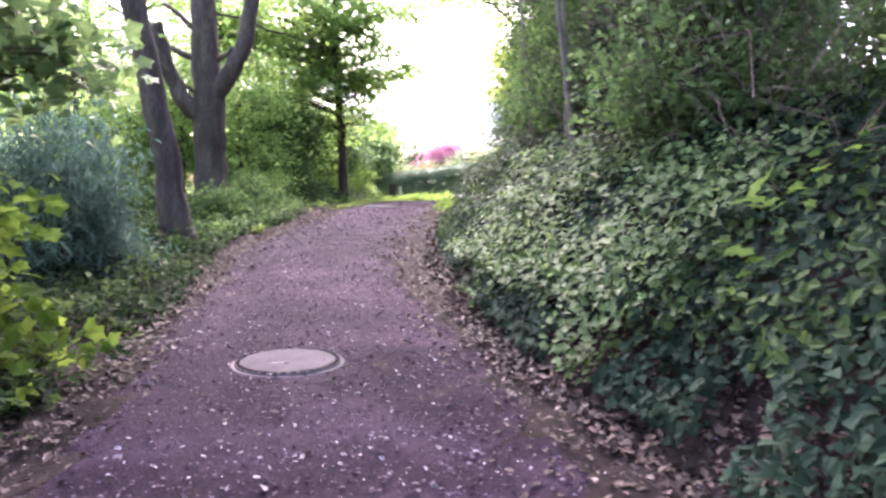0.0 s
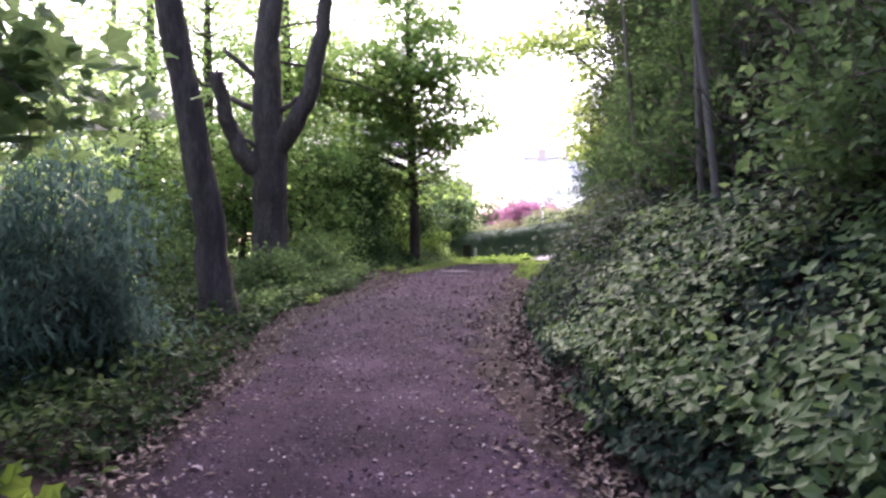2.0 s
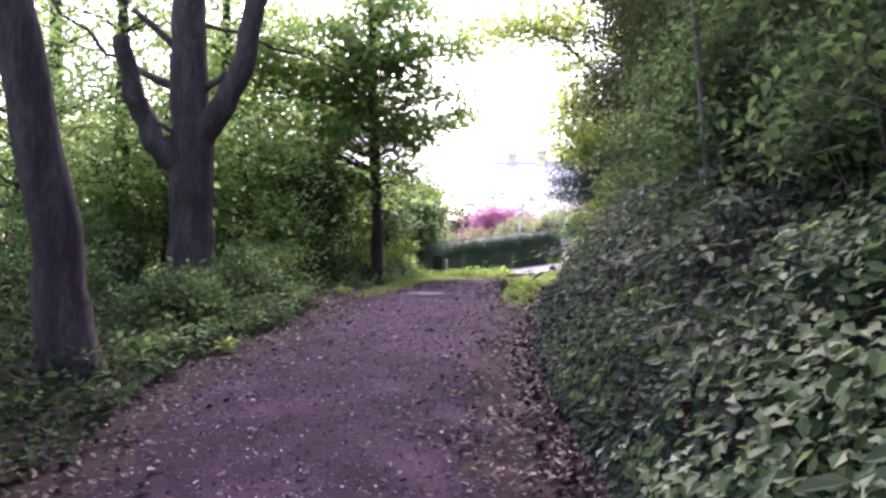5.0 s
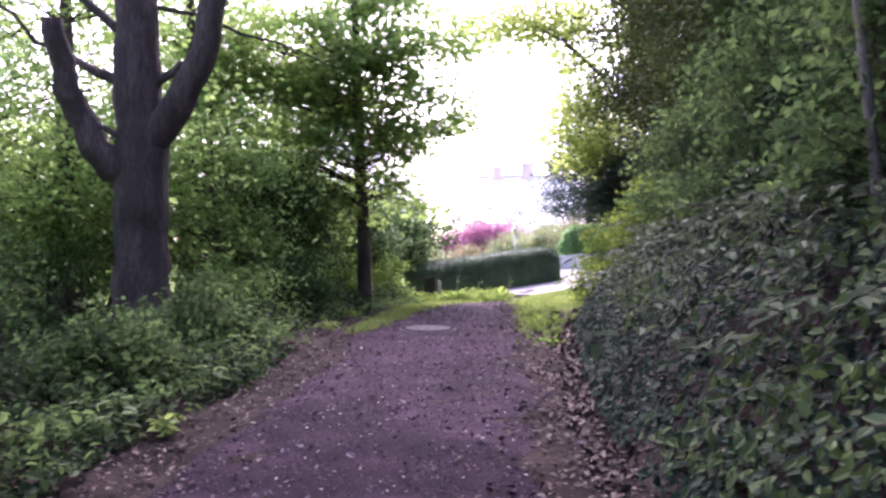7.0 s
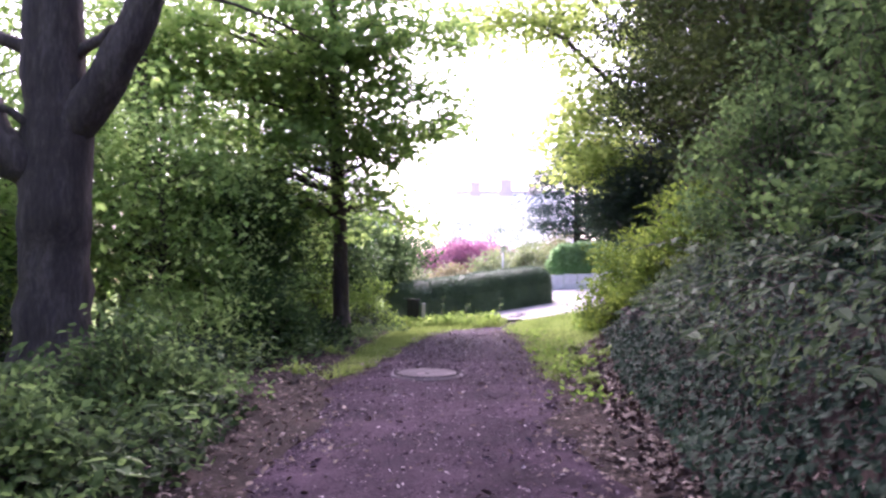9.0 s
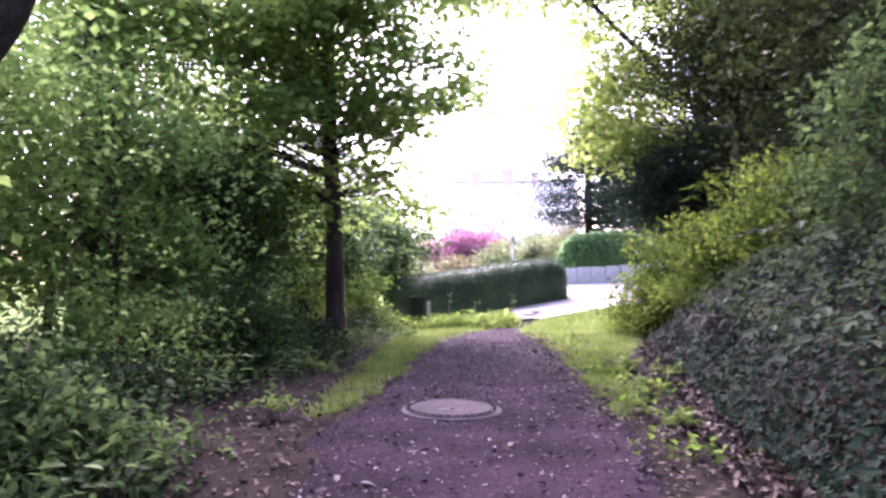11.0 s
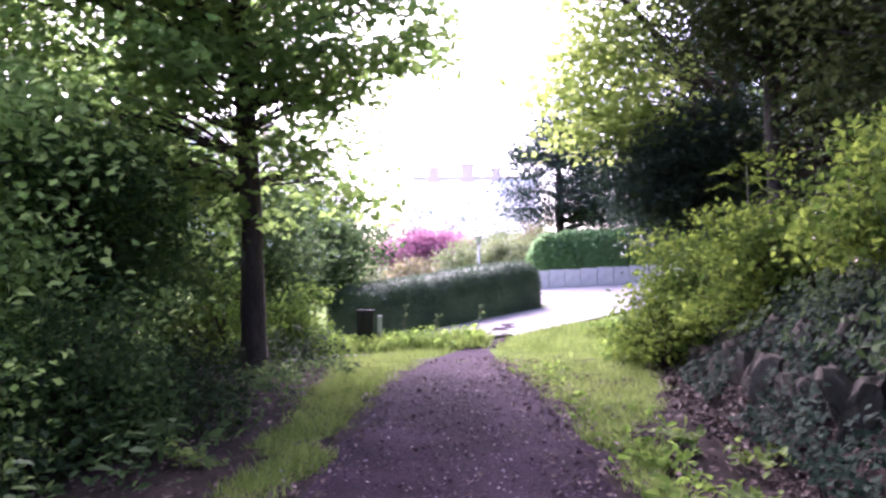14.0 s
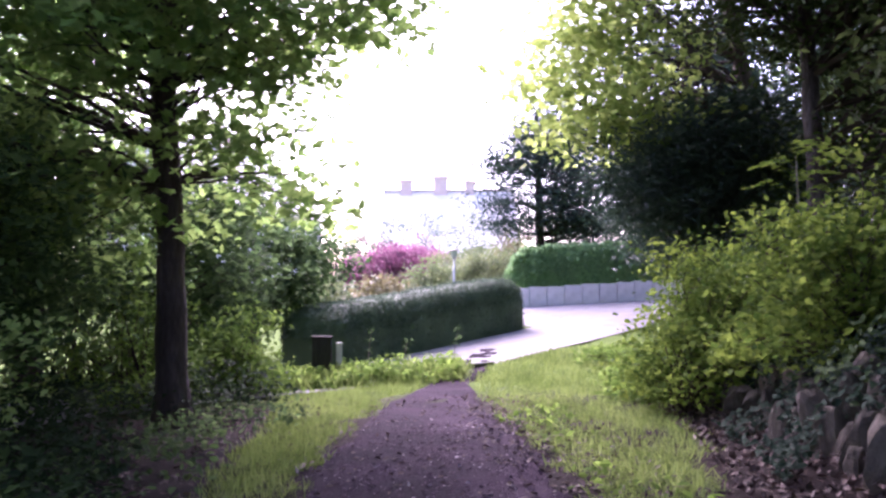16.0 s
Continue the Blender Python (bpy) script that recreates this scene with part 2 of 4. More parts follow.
class Bag:
    """Collects vertices and faces of many small pieces for one mesh."""

    def __init__(self):
        self.v, self.l, self.c, self.n = [], [], [], 0

    def scatter(self, shape, pos, normal, size, rng, heading=None):
        """One copy of the shape at each position, lying across its normal, turned at random or along heading."""
        pos = np.asarray(pos, float)
        k = len(pos)
        if k == 0:
            return self
        normal = unit(np.broadcast_to(np.asarray(normal, float), (k, 3)))
        h = rng.normal(size=(k, 3)) if heading is None else np.broadcast_to(np.asarray(heading, float), (k, 3))
        u = unit(h - normal * np.sum(h * normal, axis=1, keepdims=True))
        w = np.cross(normal, u)
        size = np.broadcast_to(np.asarray(size, float), (k,))[:, None, None]
        t = np.array(shape[0], float)[None]
        v = pos[:, None] + size * (t[..., :1] * u[:, None] + t[..., 1:2] * w[:, None] + t[..., 2:] * normal[:, None])
        m = len(shape[0])
        base = self.n + np.arange(k)[:, None] * m
        flat = np.concatenate([np.array(f) for f in shape[1]])
        self.v.append(v.reshape(-1, 3))
        self.l.append((base + flat[None]).ravel())
        self.c.append(np.tile([len(f) for f in shape[1]], k))
        self.n += k * m
        return self

    def tube(self, pts, radii, sides=6):
        """A tapered tube through pts, closed at both ends."""
        pts, radii = np.asarray(pts, float), np.asarray(radii, float)
        k = len(pts)
        tang = unit(np.gradient(pts, axis=0))
        ref = np.array([1.0, 0.13, 0.07]) if abs(tang[0][2]) > 0.6 else np.array([0.1, 0.05, 1.0])
        a = unit(np.cross(tang, ref))
        b = np.cross(tang, a)
        an = np.arange(sides) * 2 * np.pi / sides
        ring = pts[:, None] + radii[:, None, None] * (np.cos(an)[None, :, None] * a[:, None] + np.sin(an)[None, :, None] * b[:, None])
        i, j = np.meshgrid(np.arange(k - 1), np.arange(sides), indexing="ij")
        j2 = (j + 1) % sides
        quads = np.stack([i * sides + j, i * sides + j2, (i + 1) * sides + j2, (i + 1) * sides + j], -1).reshape(-1)
        caps = np.concatenate([np.arange(sides)[::-1], (k - 1) * sides + np.arange(sides)])
        self.v.append(ring.reshape(-1, 3))
        self.l.append(np.concatenate([quads, caps]) + self.n)
        self.c.append(np.concatenate([np.full((k - 1) * sides, 4), [sides, sides]]))
        self.n += k * sides
        return self

    def mesh(self, name, smooth=False):
        me = bpy.data.meshes.new(name)
        v, l, c = np.concatenate(self.v), np.concatenate(self.l).astype(np.int32), np.concatenate(self.c).astype(np.int32)
        me.vertices.add(len(v))
        me.vertices.foreach_set("co", v.astype(np.float32).ravel())
        me.loops.add(len(l))
        me.loops.foreach_set("vertex_index", l)
        me.polygons.add(len(c))
        me.polygons.foreach_set("loop_start", np.concatenate([[0], np.cumsum(c)[:-1]]).astype(np.int32))
        me.update(calc_edges=True)
        me.validate()
        me.polygons.foreach_set("use_smooth", np.full(len(me.polygons), smooth))
        return me


def part(name, geo, material, parent=None, label="", smooth=False):
    """Links a Bag, bmesh or mesh as one mesh object, under a thing or part."""
    if isinstance(geo, Bag):
        me = geo.mesh(name, smooth)
    elif isinstance(geo, bmesh.types.BMesh):
        me = bpy.data.meshes.new(name)
        bmesh.ops.recalc_face_normals(geo, faces=geo.faces)
        geo.to_mesh(me)
        geo.free()
        me.polygons.foreach_set("use_smooth", np.full(len(me.polygons), smooth))
    else:
        me = geo
    if not me.materials:
        me.materials.append(material)
    ob = new(name, me)
    if parent is not None:
        ob.parent = parent
    if label:
        ob["label"] = label
    return ob


def thing(name, at, label, category, group="", kind=""):
    ob = new(name)
    ob.location = at
    ob.empty_display_size = 0.2
    return tagged(ob, label, category, group, kind)


def under(ob):
    """The offset that keeps world coordinates for parts of a thing."""
    return np.array(ob.location)


def local(bag, ob):
    bag.v = [a - under(ob) for a in bag.v]
    return bag


def box(bm, size, at, bevel=0.0, turn=0.0):
    g = bmesh.ops.create_cube(bm, size=1.0)
    bmesh.ops.scale(bm, vec=size, verts=g["verts"])
    if bevel:
        e = list({e for v in g["verts"] for e in v.link_edges})
        r = bmesh.ops.bevel(bm, geom=e, offset=bevel, segments=2, affect="EDGES", profile=0.5)
        vs = list({v for f in r["faces"] for v in f.verts} | {v for v in g["verts"] if v.is_valid})
    else:
        vs = g["verts"]
    bmesh.ops.transform(bm, matrix=pose(*at, 0, 0, turn), verts=vs)
    return bm


def cyl(bm, r1, r2, z0, z1, at=(0, 0, 0), seg=24, bevel=0.0):
    g = bmesh.ops.create_cone(bm, cap_ends=True, segments=seg, radius1=r1, radius2=r2, depth=z1 - z0, matrix=pose(at[0], at[1], at[2] + (z0 + z1) / 2))
    if bevel:
        e = [e for e in {e for v in g["verts"] for e in v.link_edges} if len(e.link_faces) == 2 and any(len(f.verts) > 4 for f in e.link_faces)]
        bmesh.ops.bevel(bm, geom=e, offset=bevel, segments=2, affect="EDGES", profile=0.5)
    return bm


# ---- plan of the ground ----
EDGE_Y = [-30, -8, 0, 3.5, 5.5, 7.3, 9, 11, 12.3, 13.5, 15, 18, 20, 22, 24, 26.3, 27.5, 30, 32, 40]
EDGE_L = [.7, -.8, -1.55, -2.0, -2.2, -2.4, -2.62, -2.78, -2.8, -2.68, -2.52, -2.45, -2.13, -1.9, -1.68, -1.3, -1.08, -.36, .35, 2.7]
EDGE_R = [3.3, 1.8, 1.3, .9, .42, .02, -.27, -.44, -.4, -.26, -.2, -.1, .03, .13, .22, .22, .26, .42, 1.05, 3.3]
BASE_Y = [-60, -8, 0, 5.5, 12, 18.7, 22, 25, 30, 34, 45, 70, 200, 2000]
BASE_Z = [-3.5, -.45, 0, .222, .72, 1.13, 1.23, 1.24, 1.2, 1.2, 1.5, 1.9, 2.5, 4]
FOOT_Y = [-30, -8, 0, 3.5, 4.5, 5.5, 6.5, 7.5, 9, 11, 12.5, 13.5, 14.5, 15.5, 17.5, 18.6, 20, 22.5, 24.2, 26, 28.7, 32, 60]
FOOT_X = [4.0, 2.4, 1.5, 1.15, .95, .66, .46, .34, .16, .04, .03, .06, .16, .3, .45, .65, .9, 1.3, 1.7, 2.1, 2.9, 3.8, 9]


def smooth01(a):
    a = np.clip(a, 0, 1)
    return a * a * (3 - 2 * a)


def path_x(y):
    return (np.interp(y, EDGE_Y, EDGE_L) + np.interp(y, EDGE_Y, EDGE_R)) / 2


def path_w(y):
    return (np.interp(y, EDGE_Y, EDGE_R) - np.interp(y, EDGE_Y, EDGE_L)) / 2


def foot(y):
    return np.interp(y, FOOT_Y, FOOT_X)


def along_road(x, y):
    return (x + 2.1) * .74 + (y - 33) * .67, (x + 2.1) * .67 - (y - 33) * .74


def ground(x, y):
    x, y = np.asarray(x, float), np.asarray(y, float)
    z = np.interp(y, BASE_Y, BASE_Z)
    d = x - foot(y)
    bank = np.interp(d, [0, .25, .8, 1.5, 3, 6, 30, 200], [0, .28, .88, 1.42, 2.0, 2.4, 2.8, 3])
    z = z + bank * np.interp(y, [-10, 20, 24, 28, 32], [1, 1, .62, .3, 0])
    left = path_x(y) - path_w(y) - x
    z = z - .05 * np.clip(left - .3, 0, 8) * np.interp(y, [24, 32], [1, 0])
    s, off = along_road(x, y)
    z = z + .085 * np.clip(s, -2, 14) * smooth01((y - 28) / 5)
    return z


def grid_mesh(name, xs, ys, zfun):
    X, Y = np.meshgrid(xs, ys)
    v = np.stack([X, Y, zfun(X, Y)], -1).reshape(-1, 3)
    nx, ny = len(xs), len(ys)
    i, j = np.meshgrid(np.arange(ny - 1), np.arange(nx - 1), indexing="ij")
    f = np.stack([i * nx + j, i * nx + j + 1, (i + 1) * nx + j + 1, (i + 1) * nx + j], -1).reshape(-1, 4)
    me = bpy.data.meshes.new(name)
    me.from_pydata(v.tolist(), [], f.tolist())
    me.polygons.foreach_set("use_smooth", np.ones(len(me.polygons), bool))
    return me


def wobble(x, y):
    return .02 * np.sin(3.1 * x + 1.7 * y) + .015 * np.sin(7.3 * x - 5.1 * y) + .01 * np.sin(13.7 * y + 11.1 * x)


near_x = np.arange(-9, 7.01, .2)
far = np.array([1.5, 4, 8, 15, 30, 60, 150, 400, 1200])
near_y = np.arange(-6, 46.01, .25)
XS = np.concatenate([-9 - far[::-1], near_x, 7 + far])
YS = np.concatenate([-6 - far[::-1], near_y, 46 + far])
soil = part("ground", grid_mesh("ground", XS, YS, lambda x, y: ground(x, y) + wobble(x, y)), M_SOIL)
tagged(soil, "dark brown woodland soil with scattered leaf litter", "ground", kind="structure")

# the gravel path, a shallow layer with ragged edges
pv, pf = [], []
yy = np.arange(-12, 34.01, .12)
uu = np.linspace(-1, 1, 21)
for r, y in enumerate(yy):
    for u in uu:
        edge = .12 * noise.noise((u * 3, y * 1.3, 4)) + .06 * noise.noise((u * 5, y * 5, 9))
        x = float(path_x(y)) + u * float(path_w(y)) * (1 + (edge if abs(u) > .8 else 0))
        lift = .035 - .075 * max(0, abs(u) - .72) / .28 + .012 * noise.noise((x * 3, y * 3, 1))
        pv.append((x, y, float(ground(x, y)) + lift))
for r in range(len(yy) - 1):
    for c in range(len(uu) - 1):
        a = r * len(uu) + c
        pf.append((a, a + 1, a + 1 + len(uu), a + len(uu)))
pm = bpy.data.meshes.new("path")
pm.from_pydata(pv, [], pf)
pm.polygons.foreach_set("use_smooth", np.ones(len(pm.polygons), bool))
tagged(part("path", pm, M_GRAVEL), "mauve-grey crushed gravel footpath with fallen leaves", "path", kind="structure")

# the road behind the verge, rising to one side
rs = np.linspace(-14, 22, 60)
ro = np.linspace(.45, 2.9, 8)
S, O = np.meshgrid(rs, ro)
O = O - (2.9 - O) / 2.45 * 3.6 * np.clip((S - 6.4) / 1.2, 0, 1)
RX, RY = -2.1 + .74 * S + .67 * O, 33 + .67 * S - .74 * O
RY = np.minimum(RY, 41.45 - .12 * (RX - 2.9))
rv = np.stack([RX, RY, ground(RX, RY) + .035], -1).reshape(-1, 3)
rf = [(i * 60 + j, i * 60 + j + 1, (i + 1) * 60 + j + 1, (i + 1) * 60 + j) for i in range(7) for j in range(59)]
rm = bpy.data.meshes.new("road")
rm.from_pydata(rv.tolist(), [], rf)
tagged(part("road", rm, M_ROAD), "pale grey asphalt lane climbing past a hedge", "road", kind="structure")


# ---- plants ----
def branch_path(a, b, sag, rng, k=6, rough=.05):
    t = np.linspace(0, 1, k)[:, None]
    a, b = np.asarray(a, float), np.asarray(b, float)
    d = np.linalg.norm(b - a)
    p = a + (b - a) * t
    p[:, 2] += (sag * 4 * t * (1 - t))[:, 0] * d
    p[1:-1] += rng.normal(size=(k - 2, 3)) * rough * d
    return p


def spray_leaves(bag, centres, n, spread, shape, size, rng, up=1.0, flat=.4, heading=None):
    """n leaves round each centre, in flat drooping sprays."""
    c = np.repeat(np.asarray(centres, float), n, axis=0)
    k = len(c)
    off = np.clip(rng.normal(size=(k, 3)), -1.7, 1.7) * np.array([spread, spread, spread * flat])
    nor = rng.normal(size=(k, 3)) * .55 + np.array([0, 0, up])
    bag.scatter(shape, c + off, nor, size * rng.uniform(.6, 1.25, k), rng, heading)
    return bag


def tree(label, base, trunk, radii, limbs, blobs, leaf, n_leaf, leaf_size, shape, seed, spread=.32, group="", cat="tree", name="tree", sides=12, dead=(), bark=None):
    """A tree: trunk through the given points, its big limbs, and boughs that run out to sprays of leaves in each blob (centre, radii, count)."""
    rng = np.random.default_rng(seed)
    t = thing(name, base, label, cat, group)
    tp = np.array(trunk, float)
    fine = np.linspace(0, len(tp) - 1, len(tp) * 5)
    pts = np.stack([np.interp(fine, np.arange(len(tp)), tp[:, i]) for i in range(3)], 1)
    pts[1:-1, :2] += rng.normal(size=(len(pts) - 2, 2)) * radii[0] * .06
    rad = np.interp(fine, np.arange(len(tp)), radii) * (1 + rng.normal(size=len(fine)) * .03)
    rad[0] *= 1.45
    rad[1] *= 1.15
    part("trunk", local(Bag().tube(pts, rad, sides), t), bark or M_BARK, t, smooth=True)
    starts = [pts[len(pts) // 3:]]
    for lp, lr in limbs:
        lp = np.array(lp, float)
        f = np.linspace(0, len(lp) - 1, len(lp) * 4)
        q = np.stack([np.interp(f, np.arange(len(lp)), lp[:, i]) for i in range(3)], 1)
        q[1:-1] += rng.normal(size=(len(q) - 2, 3)) * lr[0] * .1
        part("limb", local(Bag().tube(q, np.interp(f, np.arange(len(lp)), lr), 9), t), M_BARK, t, smooth=True)
        starts.append(q[len(q) // 2:])
    starts = np.concatenate(starts)
    near = shape is LOBED
    wood, crown = Bag(), Bag()
    for a, b, r, r2 in dead:
        part("dead_limb", local(Bag().tube(branch_path(a, b, .04, rng, 7, .02), np.linspace(r, r2, 7), 7), t), M_BARK, t, smooth=True)
    for c, rr, count in blobs:
        d = unit(rng.normal(size=(count, 3))) * (rng.uniform(.25, 1, (count, 1)) ** .45)
        ends = np.array(c) + d * np.array(rr)
        for e in ends:
            s = starts[np.argmin(np.linalg.norm(starts - e, axis=1) + 1.2 * np.abs(starts[:, 2] - e[2] + .5))]
            L = np.linalg.norm(e - s)
            wood.tube(branch_path(s, e, .06, rng, 4), np.linspace(.008 + .009 * min(L, 4), .004, 4), 4 if near else 3)
            sub = e + rng.normal(size=(3, 3)) * np.array([spread, spread, spread * .45]) * 1.3
            for q in sub[:2 if near else 0]:
                wood.tube([e - (e - s) * .12, (e + q) / 2, q], [.006, .004, .003], 3)
            spray_leaves(crown, np.concatenate([e[None], sub]), n_leaf // 4, spread, shape, leaf_size, rng)
    if wood.n:
        tagged(part("branchwork", local(wood, t), M_TWIG, t), kind="stuff")
    if crown.n:
        part("crown", local(crown, t), leaf, t)
    return t


def shrub(label, at, size, leaf, n_clump, n_leaf, leaf_size, shape, seed, group="", spread=.16, stems=7, flat=.6, droop=0.0, name="shrub", cat="shrub", kind="", low=.08):
    """A shrub: stems from the ground that fan out to leafy sprays over an uneven dome."""
    rng = np.random.default_rng(seed)
    x, y = at
    z = float(ground(x, y))
    t = thing(name, (x, y, z), label, cat, group, kind)
    w, d, h = size
    dirs = unit(rng.normal(size=(n_clump, 3)))
    dirs[:, 2] = np.abs(dirs[:, 2])
    lump = np.array([noise.noise((a[0] * 2 + seed, a[1] * 2, a[2] * 2)) for a in dirs])
    r = (rng.uniform(.2, 1, n_clump) ** .4) * (1 + .45 * lump)
    e = dirs * r[:, None] * np.array([w / 2, d / 2, h])
    e[:, 2] = np.maximum(e[:, 2], low * h + rng.uniform(0, .15, n_clump))
    e += np.array([x, y, 0])
    e[:, 2] += np.maximum(z, ground(e[:, 0], e[:, 1]) - .25)
    wood, crown = Bag(), Bag()
    roots = np.stack([x + rng.normal(size=stems) * w * .09, y + rng.normal(size=stems) * d * .09, np.zeros(stems)], 1)
    roots[:, 2] = ground(roots[:, 0], roots[:, 1]) - .04
    for q in e:
        s = roots[rng.integers(stems)]
        wood.tube(branch_path(s, q, .1, rng, 4, .04), np.linspace(.016, .003, 4), 3)
    heading = None
    if droop:
        k = n_clump * n_leaf
        heading = rng.normal(size=(k, 3)) * .5 + np.array([0, 0, -droop])
    spray_leaves(crown, e, n_leaf, spread, shape, leaf_size, rng, .8, flat, heading)
    tagged(part("branchwork", local(wood, t), M_TWIG, t), kind="stuff")
    part("foliage", local(crown, t), leaf, t)
    return t


def g3(x, y, h=0.0):
    return (x, y, float(ground(x, y)) + h)


# big trees beside the path
# last three crown blobs hang out of view, added to shade the near gravel
B = g3(-3.83, 11.9)
tree("slim leaning tree with grey bark beside the path", B, [(-3.83, 11.9, B[2] - .1), (-3.93, 11.8, 1.9), (-4.26, 11.5, 4.0), (-4.58, 11.2, 6.2), (-4.9, 11.0, 9)],
     [.24, .19, .17, .14, .08], [], [((-5.4, 10.6, 8.8), (2.2, 2.0, 1.8), 60), ((-2.6, 10.6, 10.2), (2.4, 2.4, 1.3), 70), ((.2, 11.5, 10.8), (2.0, 2.4, 1.2), 50), ((-2.0, 9.0, 7.9), (1.9, 1.4, .7), 40)], L_MAPLE, 60, .13, LOBED, 3)
# the third crown blob is an unseen addition that darkens the path by shadow
B = g3(-5.12, 18.2)
tree("large old tree with a sawn-off limb and grey bark", B, [(-5.12, 18.2, B[2] - .1), (-5.12, 18.2, 2.2), (-5.12, 18.2, 3.4), (-5.17, 18.1, 5.2), (-5.1, 18.1, 7.5), (-5.0, 18.1, 10.5)],
     [.4, .34, .35, .27, .23, .14],
     [([(-5.15, 18.2, 3.0), (-5.62, 17.95, 3.5), (-5.9, 17.75, 4.22), (-6.04, 17.6, 5.06)], [.24, .19, .16, .13]),
      ([(-5.05, 18.15, 3.5), (-4.5, 18.0, 4.25), (-4.15, 18.0, 5.3), (-3.95, 18.0, 6.5), (-3.7, 18, 8.5)], [.24, .19, .17, .14, .07])],
     [((-5.2, 18.4, 10.8), (3.4, 3.0, 2.2), 80), ((-3.0, 18.8, 9.0), (1.6, 1.6, 1.4), 26), ((-1.6, 17.2, 11.2), (2.2, 2.2, 1.2), 46)], L_MAPLE, 60, .14, KITE, 5,
     dead=[((-5.15, 18.1, 4.7), (-6.0, 17.9, 5.55), .075, .045), ((-5.15, 18.1, 4.2), (-6.6, 18.3, 4.95), .09, .03), ((-6.6, 18.3, 4.95), (-8.6, 18, 6.6), .03, .01), ((-5.1, 18.1, 4.2), (-4.45, 18.0, 4.6), .07, .05),
           ((-5.1, 18.1, 5.4), (-2.6, 18.4, 4.6), .035, .008), ((-5.2, 18, 3.5), (-5.75, 17.8, 3.9), .05, .03), ((-5.1, 18.1, 6), (-2.4, 19, 6.4), .03, .008)])
B = g3(-3.19, 26.6)
tree("slender dark-barked tree with a broad leafy crown", B, [(-3.19, 26.6, B[2] - .1), (-3.24, 26.6, 3.0), (-3.32, 26.5, 5.0), (-3.42, 26.4, 7.5), (-3.5, 26.4, 10.5)],
     [.17, .14, .13, .1, .04], [], [((-2.1, 26.0, 5.4), (1.2, 1.2, .8), 34), ((-3.7, 26.6, 6.2), (1.8, 1.5, .8), 46), ((-2.6, 26.2, 7.3), (1.9, 1.6, .8), 48), ((-4.8, 25.6, 4.6), (1.6, 1.5, 1.4), 50),
     ((-3.0, 26.3, 9), (1.7, 1.6, 1.2), 50), ((-4.6, 25.2, 6.5), (1.5, 1.4, 1.0), 32), ((-5.8, 25.0, 6.6), (1.5, 1.4, 1.1), 24), ((-3.4, 26.1, 4.9), (1.2, 1.1, .7), 14), ((-2.3, 26.5, 3.9), (.9, .9, .5), 12), ((-3.9, 26.8, 3.4), (.9, .8, .6), 14)], L_MAPLE, 72, .115, LOBED, 7, .25)
# wood behind on the near side
for k, (x, y, hh, w, seed) in enumerate([(-9.5, 22, 10.5, 3.4, 11), (-7.5, 27, 10.5, 3.0, 12), (-11, 15, 10, 3.6, 13), (-6.5, 31.5, 7, 2.4, 14), (-9.5, 33, 9, 3.4, 15), (-13, 27, 11, 4, 16), (-6.5, 24, 9, 2.3, 18), (-5.8, 29.6, 8.5, 2.3, 19), (-7.6, 21, 8.5, 2.3, 20), (-9, 8.5, 9, 3.2, 17)]):
    B = g3(x, y)
    tree("tall woodland tree in full green leaf", B, [(x, y, B[2] - .1), (x + .1, y, hh * .5), (x, y + .1, hh)], [.2, .15, .05], [],
         [((x, y, hh * .45), (w, w * .8, hh * .26), 62), ((x, y, hh * .85), (w * .8, w * .7, hh * .22), 46)], L_MAPLE, 60, .14, KITE, seed, .42, "woodland trees")
# leaf tone per tree is a sunlit or a shaded green, by where it stands
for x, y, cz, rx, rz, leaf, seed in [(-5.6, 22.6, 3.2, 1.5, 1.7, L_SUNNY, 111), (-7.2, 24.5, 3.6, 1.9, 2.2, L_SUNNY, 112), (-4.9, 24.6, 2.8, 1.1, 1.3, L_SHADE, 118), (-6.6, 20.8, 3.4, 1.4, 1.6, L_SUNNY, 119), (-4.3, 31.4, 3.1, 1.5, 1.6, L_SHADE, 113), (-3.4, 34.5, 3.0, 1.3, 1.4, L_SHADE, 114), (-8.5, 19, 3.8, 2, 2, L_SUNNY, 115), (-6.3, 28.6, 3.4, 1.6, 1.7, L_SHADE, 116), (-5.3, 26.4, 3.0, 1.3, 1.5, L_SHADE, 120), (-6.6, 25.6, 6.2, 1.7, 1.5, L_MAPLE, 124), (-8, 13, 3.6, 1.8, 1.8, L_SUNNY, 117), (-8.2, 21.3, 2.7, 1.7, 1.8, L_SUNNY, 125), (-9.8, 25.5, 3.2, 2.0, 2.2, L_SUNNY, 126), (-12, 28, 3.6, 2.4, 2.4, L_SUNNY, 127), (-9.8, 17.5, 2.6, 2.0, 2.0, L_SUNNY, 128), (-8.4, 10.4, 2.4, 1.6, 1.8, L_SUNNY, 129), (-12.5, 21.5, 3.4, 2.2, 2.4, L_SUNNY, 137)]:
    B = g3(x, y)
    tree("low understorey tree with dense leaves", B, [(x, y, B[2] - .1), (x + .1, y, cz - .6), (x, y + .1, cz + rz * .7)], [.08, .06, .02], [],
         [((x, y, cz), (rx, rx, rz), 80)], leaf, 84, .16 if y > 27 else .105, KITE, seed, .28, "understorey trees")
